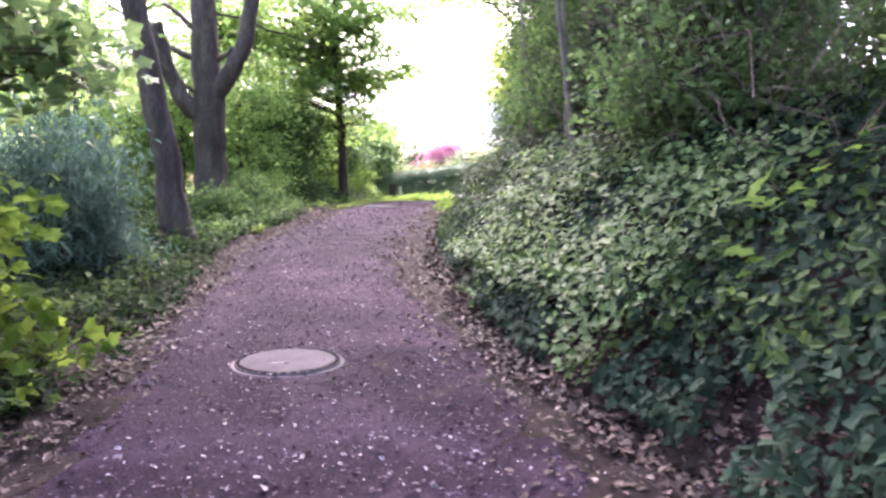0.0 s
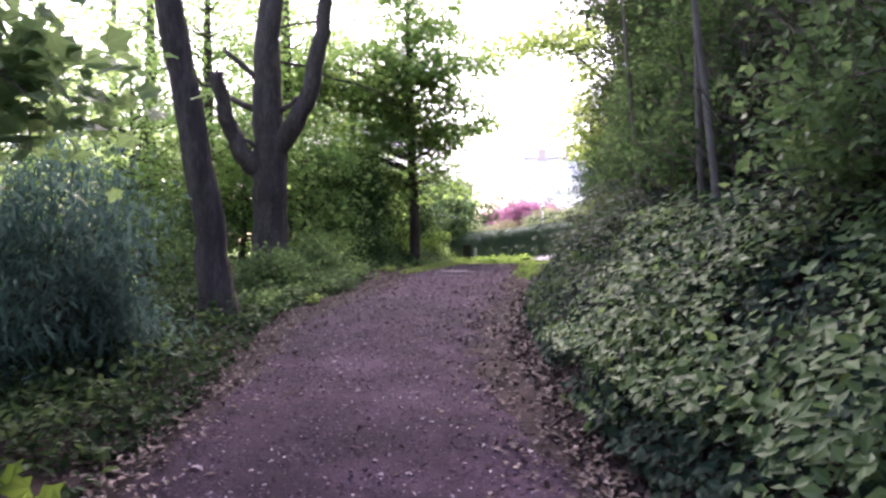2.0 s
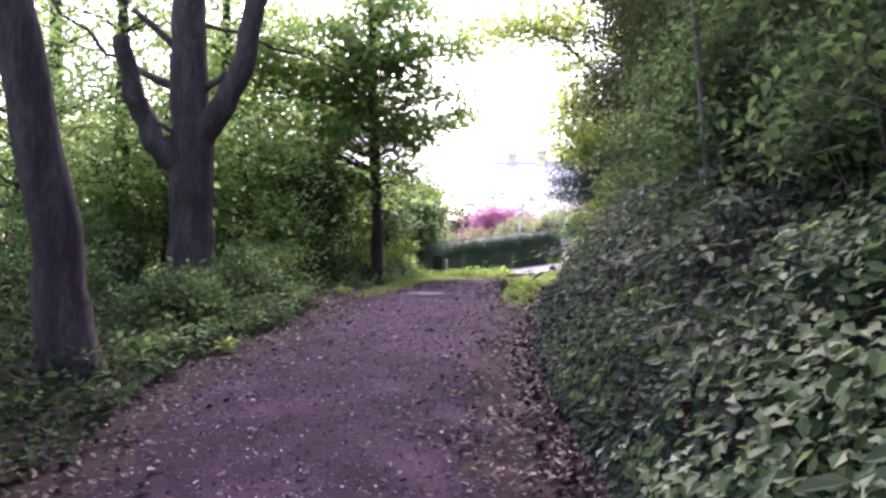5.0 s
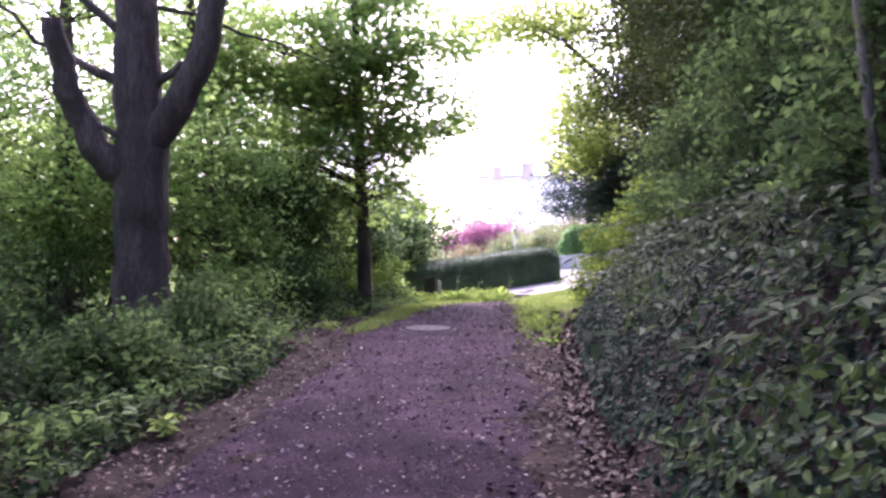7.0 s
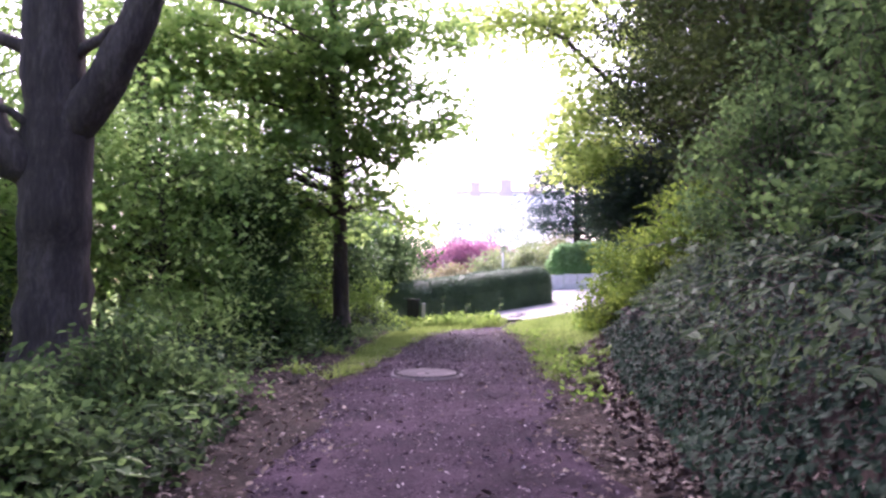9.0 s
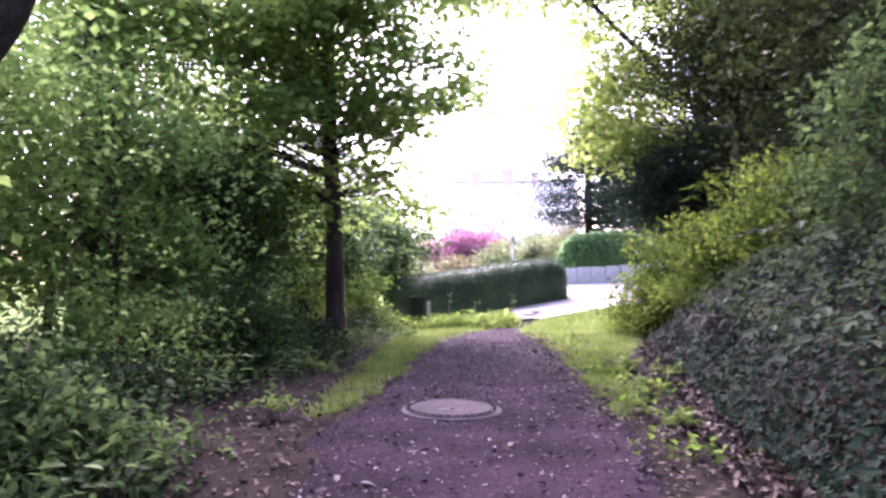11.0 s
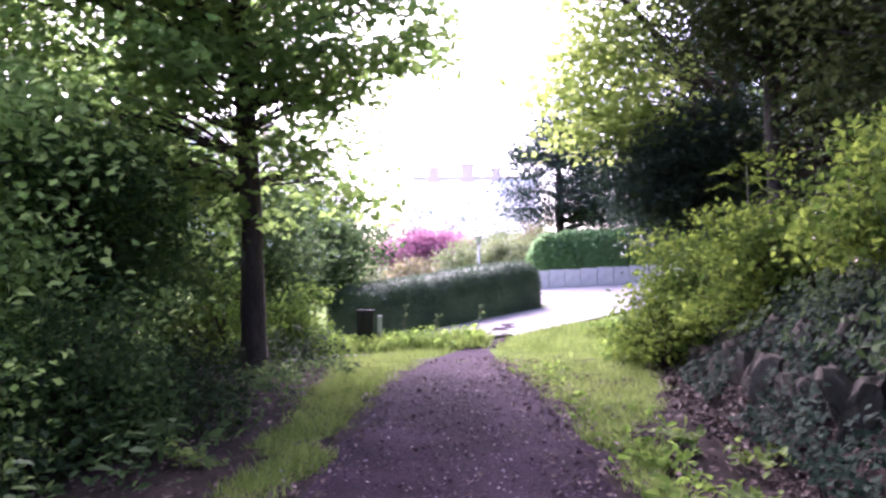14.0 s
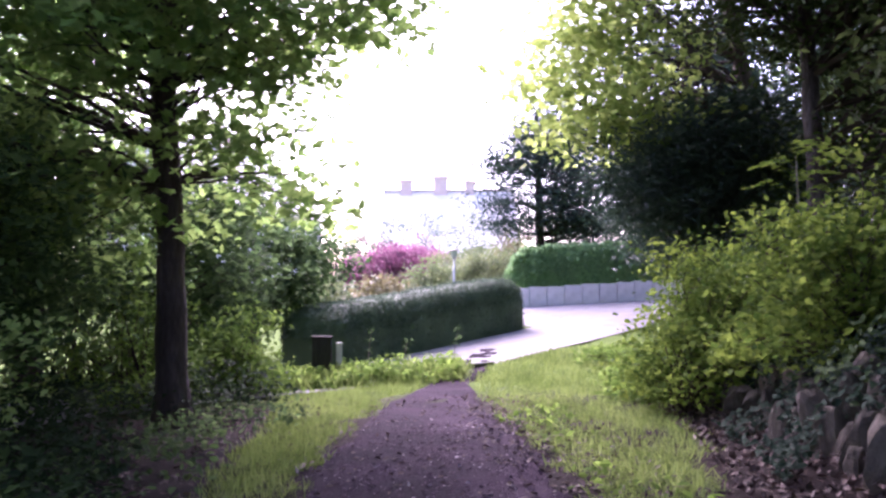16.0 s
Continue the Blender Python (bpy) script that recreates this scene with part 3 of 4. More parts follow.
# trees behind and beyond view, added to keep sky light off the bank
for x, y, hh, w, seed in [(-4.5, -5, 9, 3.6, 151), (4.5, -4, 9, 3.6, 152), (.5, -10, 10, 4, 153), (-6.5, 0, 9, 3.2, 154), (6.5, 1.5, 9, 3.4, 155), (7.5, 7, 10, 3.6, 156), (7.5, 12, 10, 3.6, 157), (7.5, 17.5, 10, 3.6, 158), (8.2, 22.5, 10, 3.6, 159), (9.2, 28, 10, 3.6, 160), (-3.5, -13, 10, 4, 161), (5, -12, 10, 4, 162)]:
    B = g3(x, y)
    tree("tall tree added to shade the path and bank", B, [(x, y, B[2] - .1), (x + .1, y, B[2] + hh * .5), (x, y + .1, B[2] + hh)], [.2, .15, .05], [],
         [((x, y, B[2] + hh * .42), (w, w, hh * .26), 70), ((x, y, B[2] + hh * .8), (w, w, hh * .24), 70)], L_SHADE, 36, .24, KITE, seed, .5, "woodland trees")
for x, y, hh, seed in [(11.5, 33.5, 11, 171), (13, 39, 12, 172), (16.5, 44, 12, 173), (12, 46.5, 11, 174), (17, 36, 12, 175)]:
    B = g3(x, y)
    tree("dark evergreen tree beyond the bank", B, [(x, y, B[2] - .1), (x, y + .1, B[2] + hh * .5), (x, y, B[2] + hh)], [.24, .18, .05], [],
         [((x, y, B[2] + hh * .3), (2.8, 2.6, hh * .26), 90), ((x, y, B[2] + hh * .68), (2.6, 2.4, hh * .3), 90)], L_YEW, 24, .5, SPRAY, seed, .5, "dark evergreens")
# shrubs under the trees, sun or shade put into each one's leaf tone
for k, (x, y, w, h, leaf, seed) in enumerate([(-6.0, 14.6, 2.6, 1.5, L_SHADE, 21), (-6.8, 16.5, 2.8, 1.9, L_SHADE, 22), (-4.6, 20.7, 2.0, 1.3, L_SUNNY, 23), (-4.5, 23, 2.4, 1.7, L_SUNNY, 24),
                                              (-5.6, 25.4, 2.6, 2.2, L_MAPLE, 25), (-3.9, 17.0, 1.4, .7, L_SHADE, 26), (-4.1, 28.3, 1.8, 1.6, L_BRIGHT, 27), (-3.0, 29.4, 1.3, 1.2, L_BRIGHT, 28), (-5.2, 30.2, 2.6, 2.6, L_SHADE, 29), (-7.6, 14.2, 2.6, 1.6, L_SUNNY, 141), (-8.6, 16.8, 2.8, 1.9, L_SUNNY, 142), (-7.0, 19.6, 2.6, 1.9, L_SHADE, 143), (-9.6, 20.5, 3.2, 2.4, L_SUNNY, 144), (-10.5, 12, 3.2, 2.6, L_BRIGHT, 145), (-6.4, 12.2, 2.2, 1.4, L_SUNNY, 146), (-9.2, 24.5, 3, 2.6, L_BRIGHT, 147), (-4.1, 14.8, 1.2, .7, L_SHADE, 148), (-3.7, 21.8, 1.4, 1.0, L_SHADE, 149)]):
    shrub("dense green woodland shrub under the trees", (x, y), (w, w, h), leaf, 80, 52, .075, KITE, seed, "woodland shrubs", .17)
shrub("drooping blue-green evergreen shrub beside the path", (-4.3, 8.7), (2.2, 2.0, 2.0), L_TEAL, 130, 76, .14, SPRAY, 31, droop=1.6, flat=1.2)
# young maple hanging in beside the path
shrub("young maple sapling with bright lime-green leaves", (-3.3, 4.6), (1.9, 2.0, 1.6), L_LIME, 60, 26, .13, LOBED, 32, spread=.2, name="maple_sapling", cat="sapling")
B = g3(-5.2, 5.2)
tree("overhanging maple with broad green leaves", B, [(-5.2, 5.2, B[2] - .1), (-5.0, 5.4, 2), (-4.8, 5.6, 4.5)], [.12, .1, .04], [],
     [((-4.3, 6.4, 3.1), (1.2, 1.0, .6), 34), ((-3.55, 6.4, 2.45), (.7, .5, .28), 16), ((-5, 5.5, 4.6), (1.8, 1.6, 1.0), 40)], L_FRESH, 40, .15, LOBED, 33)

# bank: ivy over the soil, with lighter herbs in patches
rng = np.random.default_rng(40)


def bank_leaves(n, y0, y1, depth, bias, salt, lift):
    """Places on the bank, in patches, with the slope's normal."""
    y = rng.uniform(y0, y1, n)
    d = rng.uniform(0, 1, n) ** 1.2 * depth + .02
    x = foot(y) + d
    bare = np.interp(y, [0, 4, 6.5, 12.5, 14.5, 21, 27], [.12, .12, .04, .04, .22, .3, .3])
    keep = np.array([noise.noise((a * 1.1, b * 1.1, salt)) for a, b in zip(x, y)]) + bias * np.interp(y, [3, 8, 19, 20.5], [1.35, 1.65, 1.65, 1.2]) - (d < np.interp(y, [6, 9, 13, 15], [.2, .06, .06, .2]) + bare) * .7 > 0
    x, y = x[keep], y[keep]
    z, e = ground(x, y), .05
    nor = unit(np.stack([-(ground(x + e, y) - z) / e, -(ground(x, y + e) - z) / e, np.ones_like(x)], 1))
    lump = np.array([noise.noise((a * 2.2, b * 2.2, c * 2.2)) for a, b, c in zip(x, y, z)])
    return np.stack([x, y, z], 1) + nor * (rng.uniform(.02, lift, len(x)) + .2 * np.clip(lump, 0, 1))[:, None], nor


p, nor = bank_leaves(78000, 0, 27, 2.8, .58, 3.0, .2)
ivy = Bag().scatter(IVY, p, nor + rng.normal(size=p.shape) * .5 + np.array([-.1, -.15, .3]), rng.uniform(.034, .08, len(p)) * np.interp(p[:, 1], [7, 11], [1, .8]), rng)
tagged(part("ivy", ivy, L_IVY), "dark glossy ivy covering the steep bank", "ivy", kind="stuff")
p, nor = bank_leaves(26000, 3, 27, 2.6, .08, 11.0, .34)
herb = Bag().scatter(OVAL, p, nor + rng.normal(size=p.shape) * .45 + np.array([-.3, -.2, .1]), rng.uniform(.045, .09, len(p)), rng)
tagged(part("bank_herbs", herb, L_BANK), "green nettles and herbs growing through the ivy", "herbs", kind="stuff")
p, nor = bank_leaves(8000, 4.5, 9.2, 1.3, .2, 31.0, .36)
herb = Bag().scatter(KITE, p, nor + rng.normal(size=p.shape) * .45 + np.array([-.1, -.1, .5]), rng.uniform(.04, .1, len(p)), rng)
tagged(part("edge_herbs", herb, L_FRESH), "light green herbs spilling over the edge of the bank", "herbs", kind="stuff")
p, nor = bank_leaves(1100, 4, 9, 1.6, -.3, 21.0, .45)
herb = Bag().scatter(LOBED, p, nor + rng.normal(size=p.shape) * .4 + np.array([0, 0, .8]), rng.uniform(.06, .12, len(p)), rng)
tagged(part("maple_seedlings", herb, L_BRIGHT), "bright lime-green maple seedlings on the bank", "seedlings", kind="stuff")
# arching sprays of broad toothed leaves leaning out from the bank
spr, spr_stems = Bag(), Bag()
for k in range(480):
    y = rng.uniform(6.0, 16.5) if k < 400 else rng.uniform(16.5, 20)
    d = rng.uniform(.4, 2.4)
    x = float(foot(y)) + d
    if noise.noise((x * .9, y * .9, 44)) < -.06:
        continue
    a = np.array([x, y, float(ground(x, y)) + .02])
    L = rng.uniform(.35, .75)
    out = np.array([-.75 + rng.normal() * .25, -.45 + rng.normal() * .35, 0]) * L
    q = np.array([a, a + out * .3 + (0, 0, .42 * L), a + out * .7 + (0, 0, .55 * L), a + out * 1.15 + (0, 0, .42 * L)])
    spr_stems.tube(q, [.005, .004, .003, .002], 3)
    f = np.linspace(.35, 1, 8)
    c = np.stack([np.interp(f * 3, range(4), q[:, i]) for i in range(3)], 1)
    side = unit(np.array([out[1], -out[0], 0]))[None] * np.where(np.arange(8) % 2, 1, -1)[:, None]
    spr.scatter(OVAL, c, np.array([-.25, -.15, 1]) + rng.normal(size=(8, 3)) * .22, rng.uniform(.055, .125, 8), rng, side * .8 + unit(out)[None] * .7 + np.array([0, 0, -.2]))
tagged(part("spray_stems", spr_stems, M_DEAD), "thin arching stems of brambles on the bank", "brambles", kind="stuff")
tagged(part("bramble_sprays", spr, L_NETTLE), "arching bramble sprays with broad grey-green leaves", "brambles", kind="stuff")
# bare twigs tangled over the bank
tw = Bag()
for k in range(1500):
    y = rng.uniform(.5, 11) if k < 1000 else rng.uniform(13, 24)
    x = float(foot(y)) + rng.uniform(.9, 3)
    a = np.array([x, y, float(ground(x, y)) + rng.uniform(0, 1.5)])
    b = a + rng.normal(size=3) * np.array([.35, .4, .25]) + np.array([-.1, 0, .35])
    tw.tube(branch_path(a, b, .12, rng, 5, .1), [.0036, .0032, .0028, .002, .001], 3)
for k in range(420):
    y = rng.uniform(1.5, 8.5)
    x = float(foot(y)) + rng.uniform(.9, 2.6)
    a = np.array([x, y, float(ground(x, y)) + rng.uniform(.2, 1.8)])
    b = a + rng.normal(size=3) * np.array([.45, .6, .3]) + np.array([-.25, 0, .35])
    tw.tube(branch_path(a, b, .15, rng, 6, .1), [.0045, .004, .0035, .003, .002, .001], 3)
tagged(part("bare_twigs", tw, M_DEAD), "tangle of bare brown twigs over the bank", "twigs", kind="stuff")

# shrubs and saplings on the bank
for k, (dx, y, w, h, leaf, seed) in enumerate([(2.0, 3.4, 2.2, 2.0, L_FRESH, 51), (1.75, 6.6, 1.8, 1.9, L_FRESH, 52), (1.85, 9.9, 1.9, 2.3, L_SHADE, 53), (2.6, 8.2, 2.0, 2.6, L_FRESH, 63), (2.6, 5.0, 2.0, 2.4, L_FRESH, 64), (1.75, 12.5, 1.7, 2.0, L_SHADE, 54), (1.75, 15.5, 1.7, 2.0, L_SHADE, 55),
                                               (1.55, 18.5, 1.7, 1.9, L_SHADE, 56), (1.5, 21.3, 1.7, 1.2, L_LIME, 57), (1.0, 24.2, 1.9, 1.5, L_LIME, 58), (.2, 26.2, 1.8, 1.6, L_LIME, 59), (.9, 28.6, 1.7, 1.5, L_MAPLE, 60), (2.9, 1, 2.4, 3, L_SHADE, 61), (2.2, 30.6, 2.4, 2.2, L_SHADE, 62)]):
    shrub("leafy green shrub on the ivy bank", (float(foot(y)) + dx, y), (w, w, h), leaf, 120, 66, .08, KITE, seed, "bank shrubs", .19)
# leaves darken with y up to 19, the bank's shade put into their colour
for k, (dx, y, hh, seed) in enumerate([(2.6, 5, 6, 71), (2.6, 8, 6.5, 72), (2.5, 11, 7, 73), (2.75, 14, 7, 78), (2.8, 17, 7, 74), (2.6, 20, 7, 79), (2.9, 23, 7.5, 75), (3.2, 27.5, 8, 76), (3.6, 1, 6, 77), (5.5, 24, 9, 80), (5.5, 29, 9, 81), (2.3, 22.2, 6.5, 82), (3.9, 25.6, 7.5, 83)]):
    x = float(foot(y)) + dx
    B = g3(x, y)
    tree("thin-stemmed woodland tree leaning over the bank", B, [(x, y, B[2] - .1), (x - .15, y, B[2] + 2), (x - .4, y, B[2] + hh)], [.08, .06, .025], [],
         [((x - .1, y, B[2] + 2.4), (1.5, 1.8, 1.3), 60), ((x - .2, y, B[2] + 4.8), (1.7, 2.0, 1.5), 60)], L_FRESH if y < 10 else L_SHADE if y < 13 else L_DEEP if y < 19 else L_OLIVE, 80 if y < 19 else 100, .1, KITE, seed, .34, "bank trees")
for dx, y, h, lean, seed in [(1.05, 8.1, 3.4, -.4, 121), (1.2, 9.0, 3.0, -.1, 126), (1.3, 12.2, 3.4, -.3, 122)]:
    x = float(foot(y)) + dx
    B = g3(x, y)
    tree("thin pale sapling stem on the bank", B, [(x, y, B[2] - .1), (x + lean * .5, y, B[2] + h * .5), (x + lean, y + .1, B[2] + h)], [.034, .026, .01], [], [((x + lean, y, B[2] + h), (.8, .8, .5), 10)],
         L_MAPLE, 40, .1, OVAL, seed, .25, "bank saplings", "sapling", "sapling", 8, bark=M_STEM)
# tree whose bright boughs hang over the end of the path
B = g3(5.7, 30.9)
tree("broad tree with yellow-green boughs over the path", B, [(5.7, 30.9, B[2] - .1), (5.4, 30.8, 4.5), (4.8, 30.5, 7), (4.3, 30.3, 10)], [.18, .15, .12, .05],
     [([(5.3, 30.7, 5.4), (3.4, 30.1, 6.9), (1.9, 29.5, 8.1), (.6, 29.2, 8.7), (-1.1, 29.1, 8.8)], [.09, .07, .05, .03, .012])],
     [((2.5, 30.2, 6.0), (1.1, 1.3, 1.4), 60), ((3.0, 30.3, 8.6), (1.6, 1.7, 1.5), 60), ((1.2, 29.3, 8.6), (1.0, 1.0, .6), 16), ((-.4, 29.2, 8.5), (1.0, .9, .5), 14)], L_BOUGH, 60, .13, LOBED, 130, .32)
# the two highest blobs, mostly out of view, are added to shade the bank
B = g3(3.9, 26.5)
tree("leafy tree spreading over the bank", B, [(3.9, 26.5, B[2] - .1), (3.8, 26.5, 4.5), (3.6, 26.4, 7.5)], [.13, .1, .04], [],
     [((3.6, 26.2, 6.0), (1.2, 1.5, .9), 80), ((4.4, 25.4, 6.6), (1.5, 1.4, 1.1), 60), ((4.6, 24.6, 5.4), (1.5, 1.5, 1.5), 60), ((4.9, 26.8, 7.6), (1.6, 1.6, 1.4), 50), ((3.3, 26.3, 7.2), (1.4, 1.6, 1.4), 60), ((2.0, 26.8, 9.6), (1.8, 1.6, .8), 60), ((4.2, 27.4, 9.4), (1.8, 1.6, .9), 50)], L_OLIVE, 90, .1, KITE, 131, .3)
# added tree: its unseen crown shades the bank and gravel below
B = g3(4.6, 20.5)
tree("tall tree added for shade, its high crown above view", B, [(4.6, 20.5, B[2] - .1), (4.5, 20.5, 6), (4.2, 20.4, 10.5)], [.22, .18, .07],
     [([(4.4, 20.5, 7.6), (3.0, 20.6, 8.8), (1.2, 20.6, 9.4)], [.09, .07, .03])],
     [((.3, 20.6, 9.6), (1.9, 2.0, .9), 70), ((2.6, 19.6, 9.8), (2.0, 2.2, 1.0), 80), ((2.4, 23.0, 10.2), (2.0, 1.8, 1.0), 60), ((4.6, 21.5, 9.6), (2.0, 2.4, 1.6), 70)], L_SHADE, 64, .14, KITE, 132, .36)


# stones shoring up the foot of the bank
def stone_mesh(seed):
    bm = bmesh.new()
    bmesh.ops.create_icosphere(bm, subdivisions=3, radius=.5)
    for v in bm.verts:
        shift = Vector((seed * 3.1, 0, 0))
        v.co *= 1 + noise.noise(v.co * 2.2 + shift) * .3
        v.co = Vector((max(-.36, min(.36, v.co.x)), max(-.34, min(.34, v.co.y)), max(-.42, min(.42, v.co.z))))
        v.co *= 1 + noise.noise(v.co * 7 + shift) * .16 + noise.noise(v.co * 17 + shift) * .07
    me = bpy.data.meshes.new("stone")
    bm.to_mesh(me)
    bm.free()
    me.materials.append(M_STONE)
    return me


stones = [stone_mesh(k) for k in range(5)]
for k in range(60):
    y = 20.2 + 6.0 * (k % 30) / 30 + rng.uniform(-.1, .1)
    row = k // 30
    x = float(foot(y)) + .3 + row * .26 + rng.uniform(-.05, .05)
    ob = new("stone", stones[k % 5])
    sc = rng.uniform(.16, .34)
    ob.matrix_world = Matrix.LocRotScale((x, y, float(ground(x, y)) + sc * .12), Euler((rng.uniform(-.2, .2), rng.uniform(-.5, -.1), rng.uniform(0, 6))), (sc * .8, sc * .8, sc * rng.uniform(1.1, 2.3)))
    tagged(ob, "rough brown stone at the foot of the bank", "stone", "stones along the bank")


# ---- covers in the path ----
def manhole_cover(x, y, lift):
    n = (float(ground(x, y + .3)) - float(ground(x, y - .3))) / .6
    t = thing("manhole_cover", (x, y, float(ground(x, y)) + lift), "round concrete-filled manhole cover set in the gravel", "manhole cover", "covers in the path")
    t.rotation_euler = (math.atan(n), 0, 0)
    bm = bmesh.new()
    cyl(bm, .385, .38, -.1, .024, seg=64, bevel=.012)
    part("frame_ring", bm, M_RING, t, smooth=False)
    bm = bmesh.new()
    cyl(bm, .348, .348, 0, .036, seg=64, bevel=.006)
    part("lid_rim", bm, M_RING, t)
    bm = bmesh.new()
    cyl(bm, .311, .311, .02, .041, seg=64, bevel=.004)
    part("lid", bm, M_LID, t)
    bm = bmesh.new()
    box(bm, (.028, .044, .014), (0, 0, 0), .003)
    first = part("slot", bm, M_SLOT, t)
    for k in range(34):
        a = k * 2 * math.pi / 34
        ob = first if k == 0 else new("slot", first.data)
        ob.parent = t
        ob.matrix_basis = pose(.327 * math.cos(a), .327 * math.sin(a), .0335, 0, 0, math.degrees(a))
    bm = bmesh.new()
    box(bm, (.09, .02, .01), (-.055, -.1, .04), .003, 12)
    part("lifting_slot", bm, M_CHIP, t, "pale worn lifting slot")
    bm = bmesh.new()
    box(bm, (.03, .024, .012), (.005, -.085, .04), .003, 12)
    part("keyhole", bm, M_IRON, t)
    return t


manhole_cover(-1.03, 5.42, .022)
manhole_cover(-1.43, 18.6, .022)


# ---- garden and lane beyond ----
def hedge(label, a, b, width, h0, h1, leaf, n, leaf_size, seed, base=None):
    rng = np.random.default_rng(seed)
    a, b = np.array(a, float), np.array(b, float)
    L = np.linalg.norm(b - a)
    u = (b - a) / L
    w = np.array([u[1], -u[0]])
    t = thing("hedge", (*((a + b) / 2), float(ground(*((a + b) / 2)))), label, "hedge")
    k, m = 40, 13
    rows = []
    for i in range(k):
        s = i / (k - 1)
        c = a + (b - a) * s
        endp = math.sqrt(max(0, 1 - max(0, abs(2 * s - 1) - .82) ** 2 / .0324)) * .45 + .55
        h = (h0 + (h1 - h0) * s) * endp
        z0 = float(ground(*c)) if base is None else base(*c)
        for j in range(m):
            g = math.pi * j / (m - 1)
            ox = math.copysign(abs(math.cos(g)) ** .5, math.cos(g)) * width / 2 * endp
            oz = math.sin(g) ** .42 * h if 0 < j < m - 1 else 0
            q = c + w * ox
            bumpy = .05 * noise.noise((q[0] * 2, q[1] * 2, oz * 2))
            rows.append((q[0] + w[0] * bumpy, q[1] + w[1] * bumpy, z0 - .05 + oz + bumpy))
    f = [(i * m + j, i * m + j + 1, (i + 1) * m + j + 1, (i + 1) * m + j) for i in range(k - 1) for j in range(m - 1)]
    f += [tuple(range(m)), tuple(range((k - 1) * m, k * m))]
    v = np.array(rows)
    core = bpy.data.meshes.new("body")
    core.from_pydata((v - under(t)).tolist(), [], f)
    part("body", core, leaf, t)
    quads = np.array(f[:-2])
    pick = quads[rng.integers(len(quads), size=n)]
    r1, r2 = rng.uniform(0, 1, (n, 1)), rng.uniform(0, 1, (n, 1))
    A, Bq, C, D = (v[pick[:, i]] for i in range(4))
    pts = (A * (1 - r1) + Bq * r1) * (1 - r2) + (D * (1 - r1) + C * r1) * r2
    nr = unit(np.cross(Bq - A, D - A))
    out = np.sum(nr * (pts - np.stack([a[0] + u[0] * ((pts[:, :2] - a) @ u), a[1] + u[1] * ((pts[:, :2] - a) @ u), pts[:, 2] - .3], 1)), axis=1)
    nr = nr * np.sign(out)[:, None]
    bag = Bag().scatter(KITE, pts + nr * rng.uniform(-.02, .05, (n, 1)), nr + rng.normal(size=(n, 3)) * .6, leaf_size * rng.uniform(.6, 1.3, n), rng)
    part("foliage", local(bag, t), leaf, t)
    return t


hedge("clipped dark green box hedge beside the lane", (-2.42, 33.2), (2.18, 37.4), 1.6, 1.15, 1.25, L_HEDGE, 32000, .046, 81)
hedge("tall bright green laurel hedge above a low wall", (3.2, 42.6), (11.5, 41.6), 1.2, 1.7, 1.7, L_HEDGE2, 16000, .17, 82)

# low wall of upright concrete slabs holding the laurel hedge
wall = thing("retaining_wall", g3(6.5, 41), "low retaining wall of pale concrete slabs", "wall", kind="structure")
for k in range(17):
    s = k / 17
    x, y = 2.9 + 8.6 * s, 41.6 - 1.0 * s
    bm = bmesh.new()
    box(bm, (.49, .14, .95), (0, 0, 0), .012, -6.6)
    ob = part("slab", bm, M_CONC, wall)
    ob.location = Vector((x, y, float(ground(x, y)) + .1 + .012 * (k % 3))) - wall.location

# squat wooden post by the verge
post = thing("wooden_post", g3(-1.86, 30.8), "squat dark weathered wooden post in the grass", "post")
bm = bmesh.new()
box(bm, (.3, .26, .8), (0, 0, .34), .02)
part("post_body", bm, M_WOOD, post)
bm = bmesh.new()
box(bm, (.33, .29, .04), (0, 0, .76), .012)
part("cap", bm, M_WOOD, post)

# pale upright added for the lit right face of the wooden post
post = thing("lit_side_post", g3(-1.6, 30.9), "slim pale post drawn as the lit side of the wooden post", "post")
bm = bmesh.new()
box(bm, (.09, .09, .72), (0, 0, .3), .012)
part("post_body", bm, M_CONC, post)


def weed_stalk(x, y, h, seed):
    """A tall weed with a few drooping leaves."""
    r = np.random.default_rng(seed)
    t = thing("weed_stalk", g3(x, y), "pale dry weed stalk standing before the hedge", "weed", "weeds by the hedge")
    top = np.array([.08, 0, h])
    tagged(part("stem", Bag().tube([(0, 0, -.03), (.03, 0, h * .5), tuple(top)], [.01, .008, .004], 5), M_STEM, t), "pale dry stem")
    part("leaves", spray_leaves(Bag(), [top, top * .75, top * .5], 7, .05, OVAL, .07, r), L_SHADE, t)


weed_stalk(-1.15, 32.2, .75, 301)
weed_stalk(-.5, 32.7, .45, 302)
weed_stalk(.5, 33.4, .5, 303)

lamp = thing("garden_lamp", g3(.96, 37.3), "slim galvanised lamp post with a small lantern", "lamp")
bm = bmesh.new()
cyl(bm, .03, .025, 0, 1.75, seg=12)
part("pole", bm, M_METAL, lamp, smooth=True)
bm = bmesh.new()
cyl(bm, .05, .09, 1.75, 1.93, seg=12)
part("lantern", bm, M_GLASS, lamp)
bm = bmesh.new()
cyl(bm, .15, .03, 1.93, 2.0, seg=16)
part("lantern_cap", bm, M_BLACK, lamp)


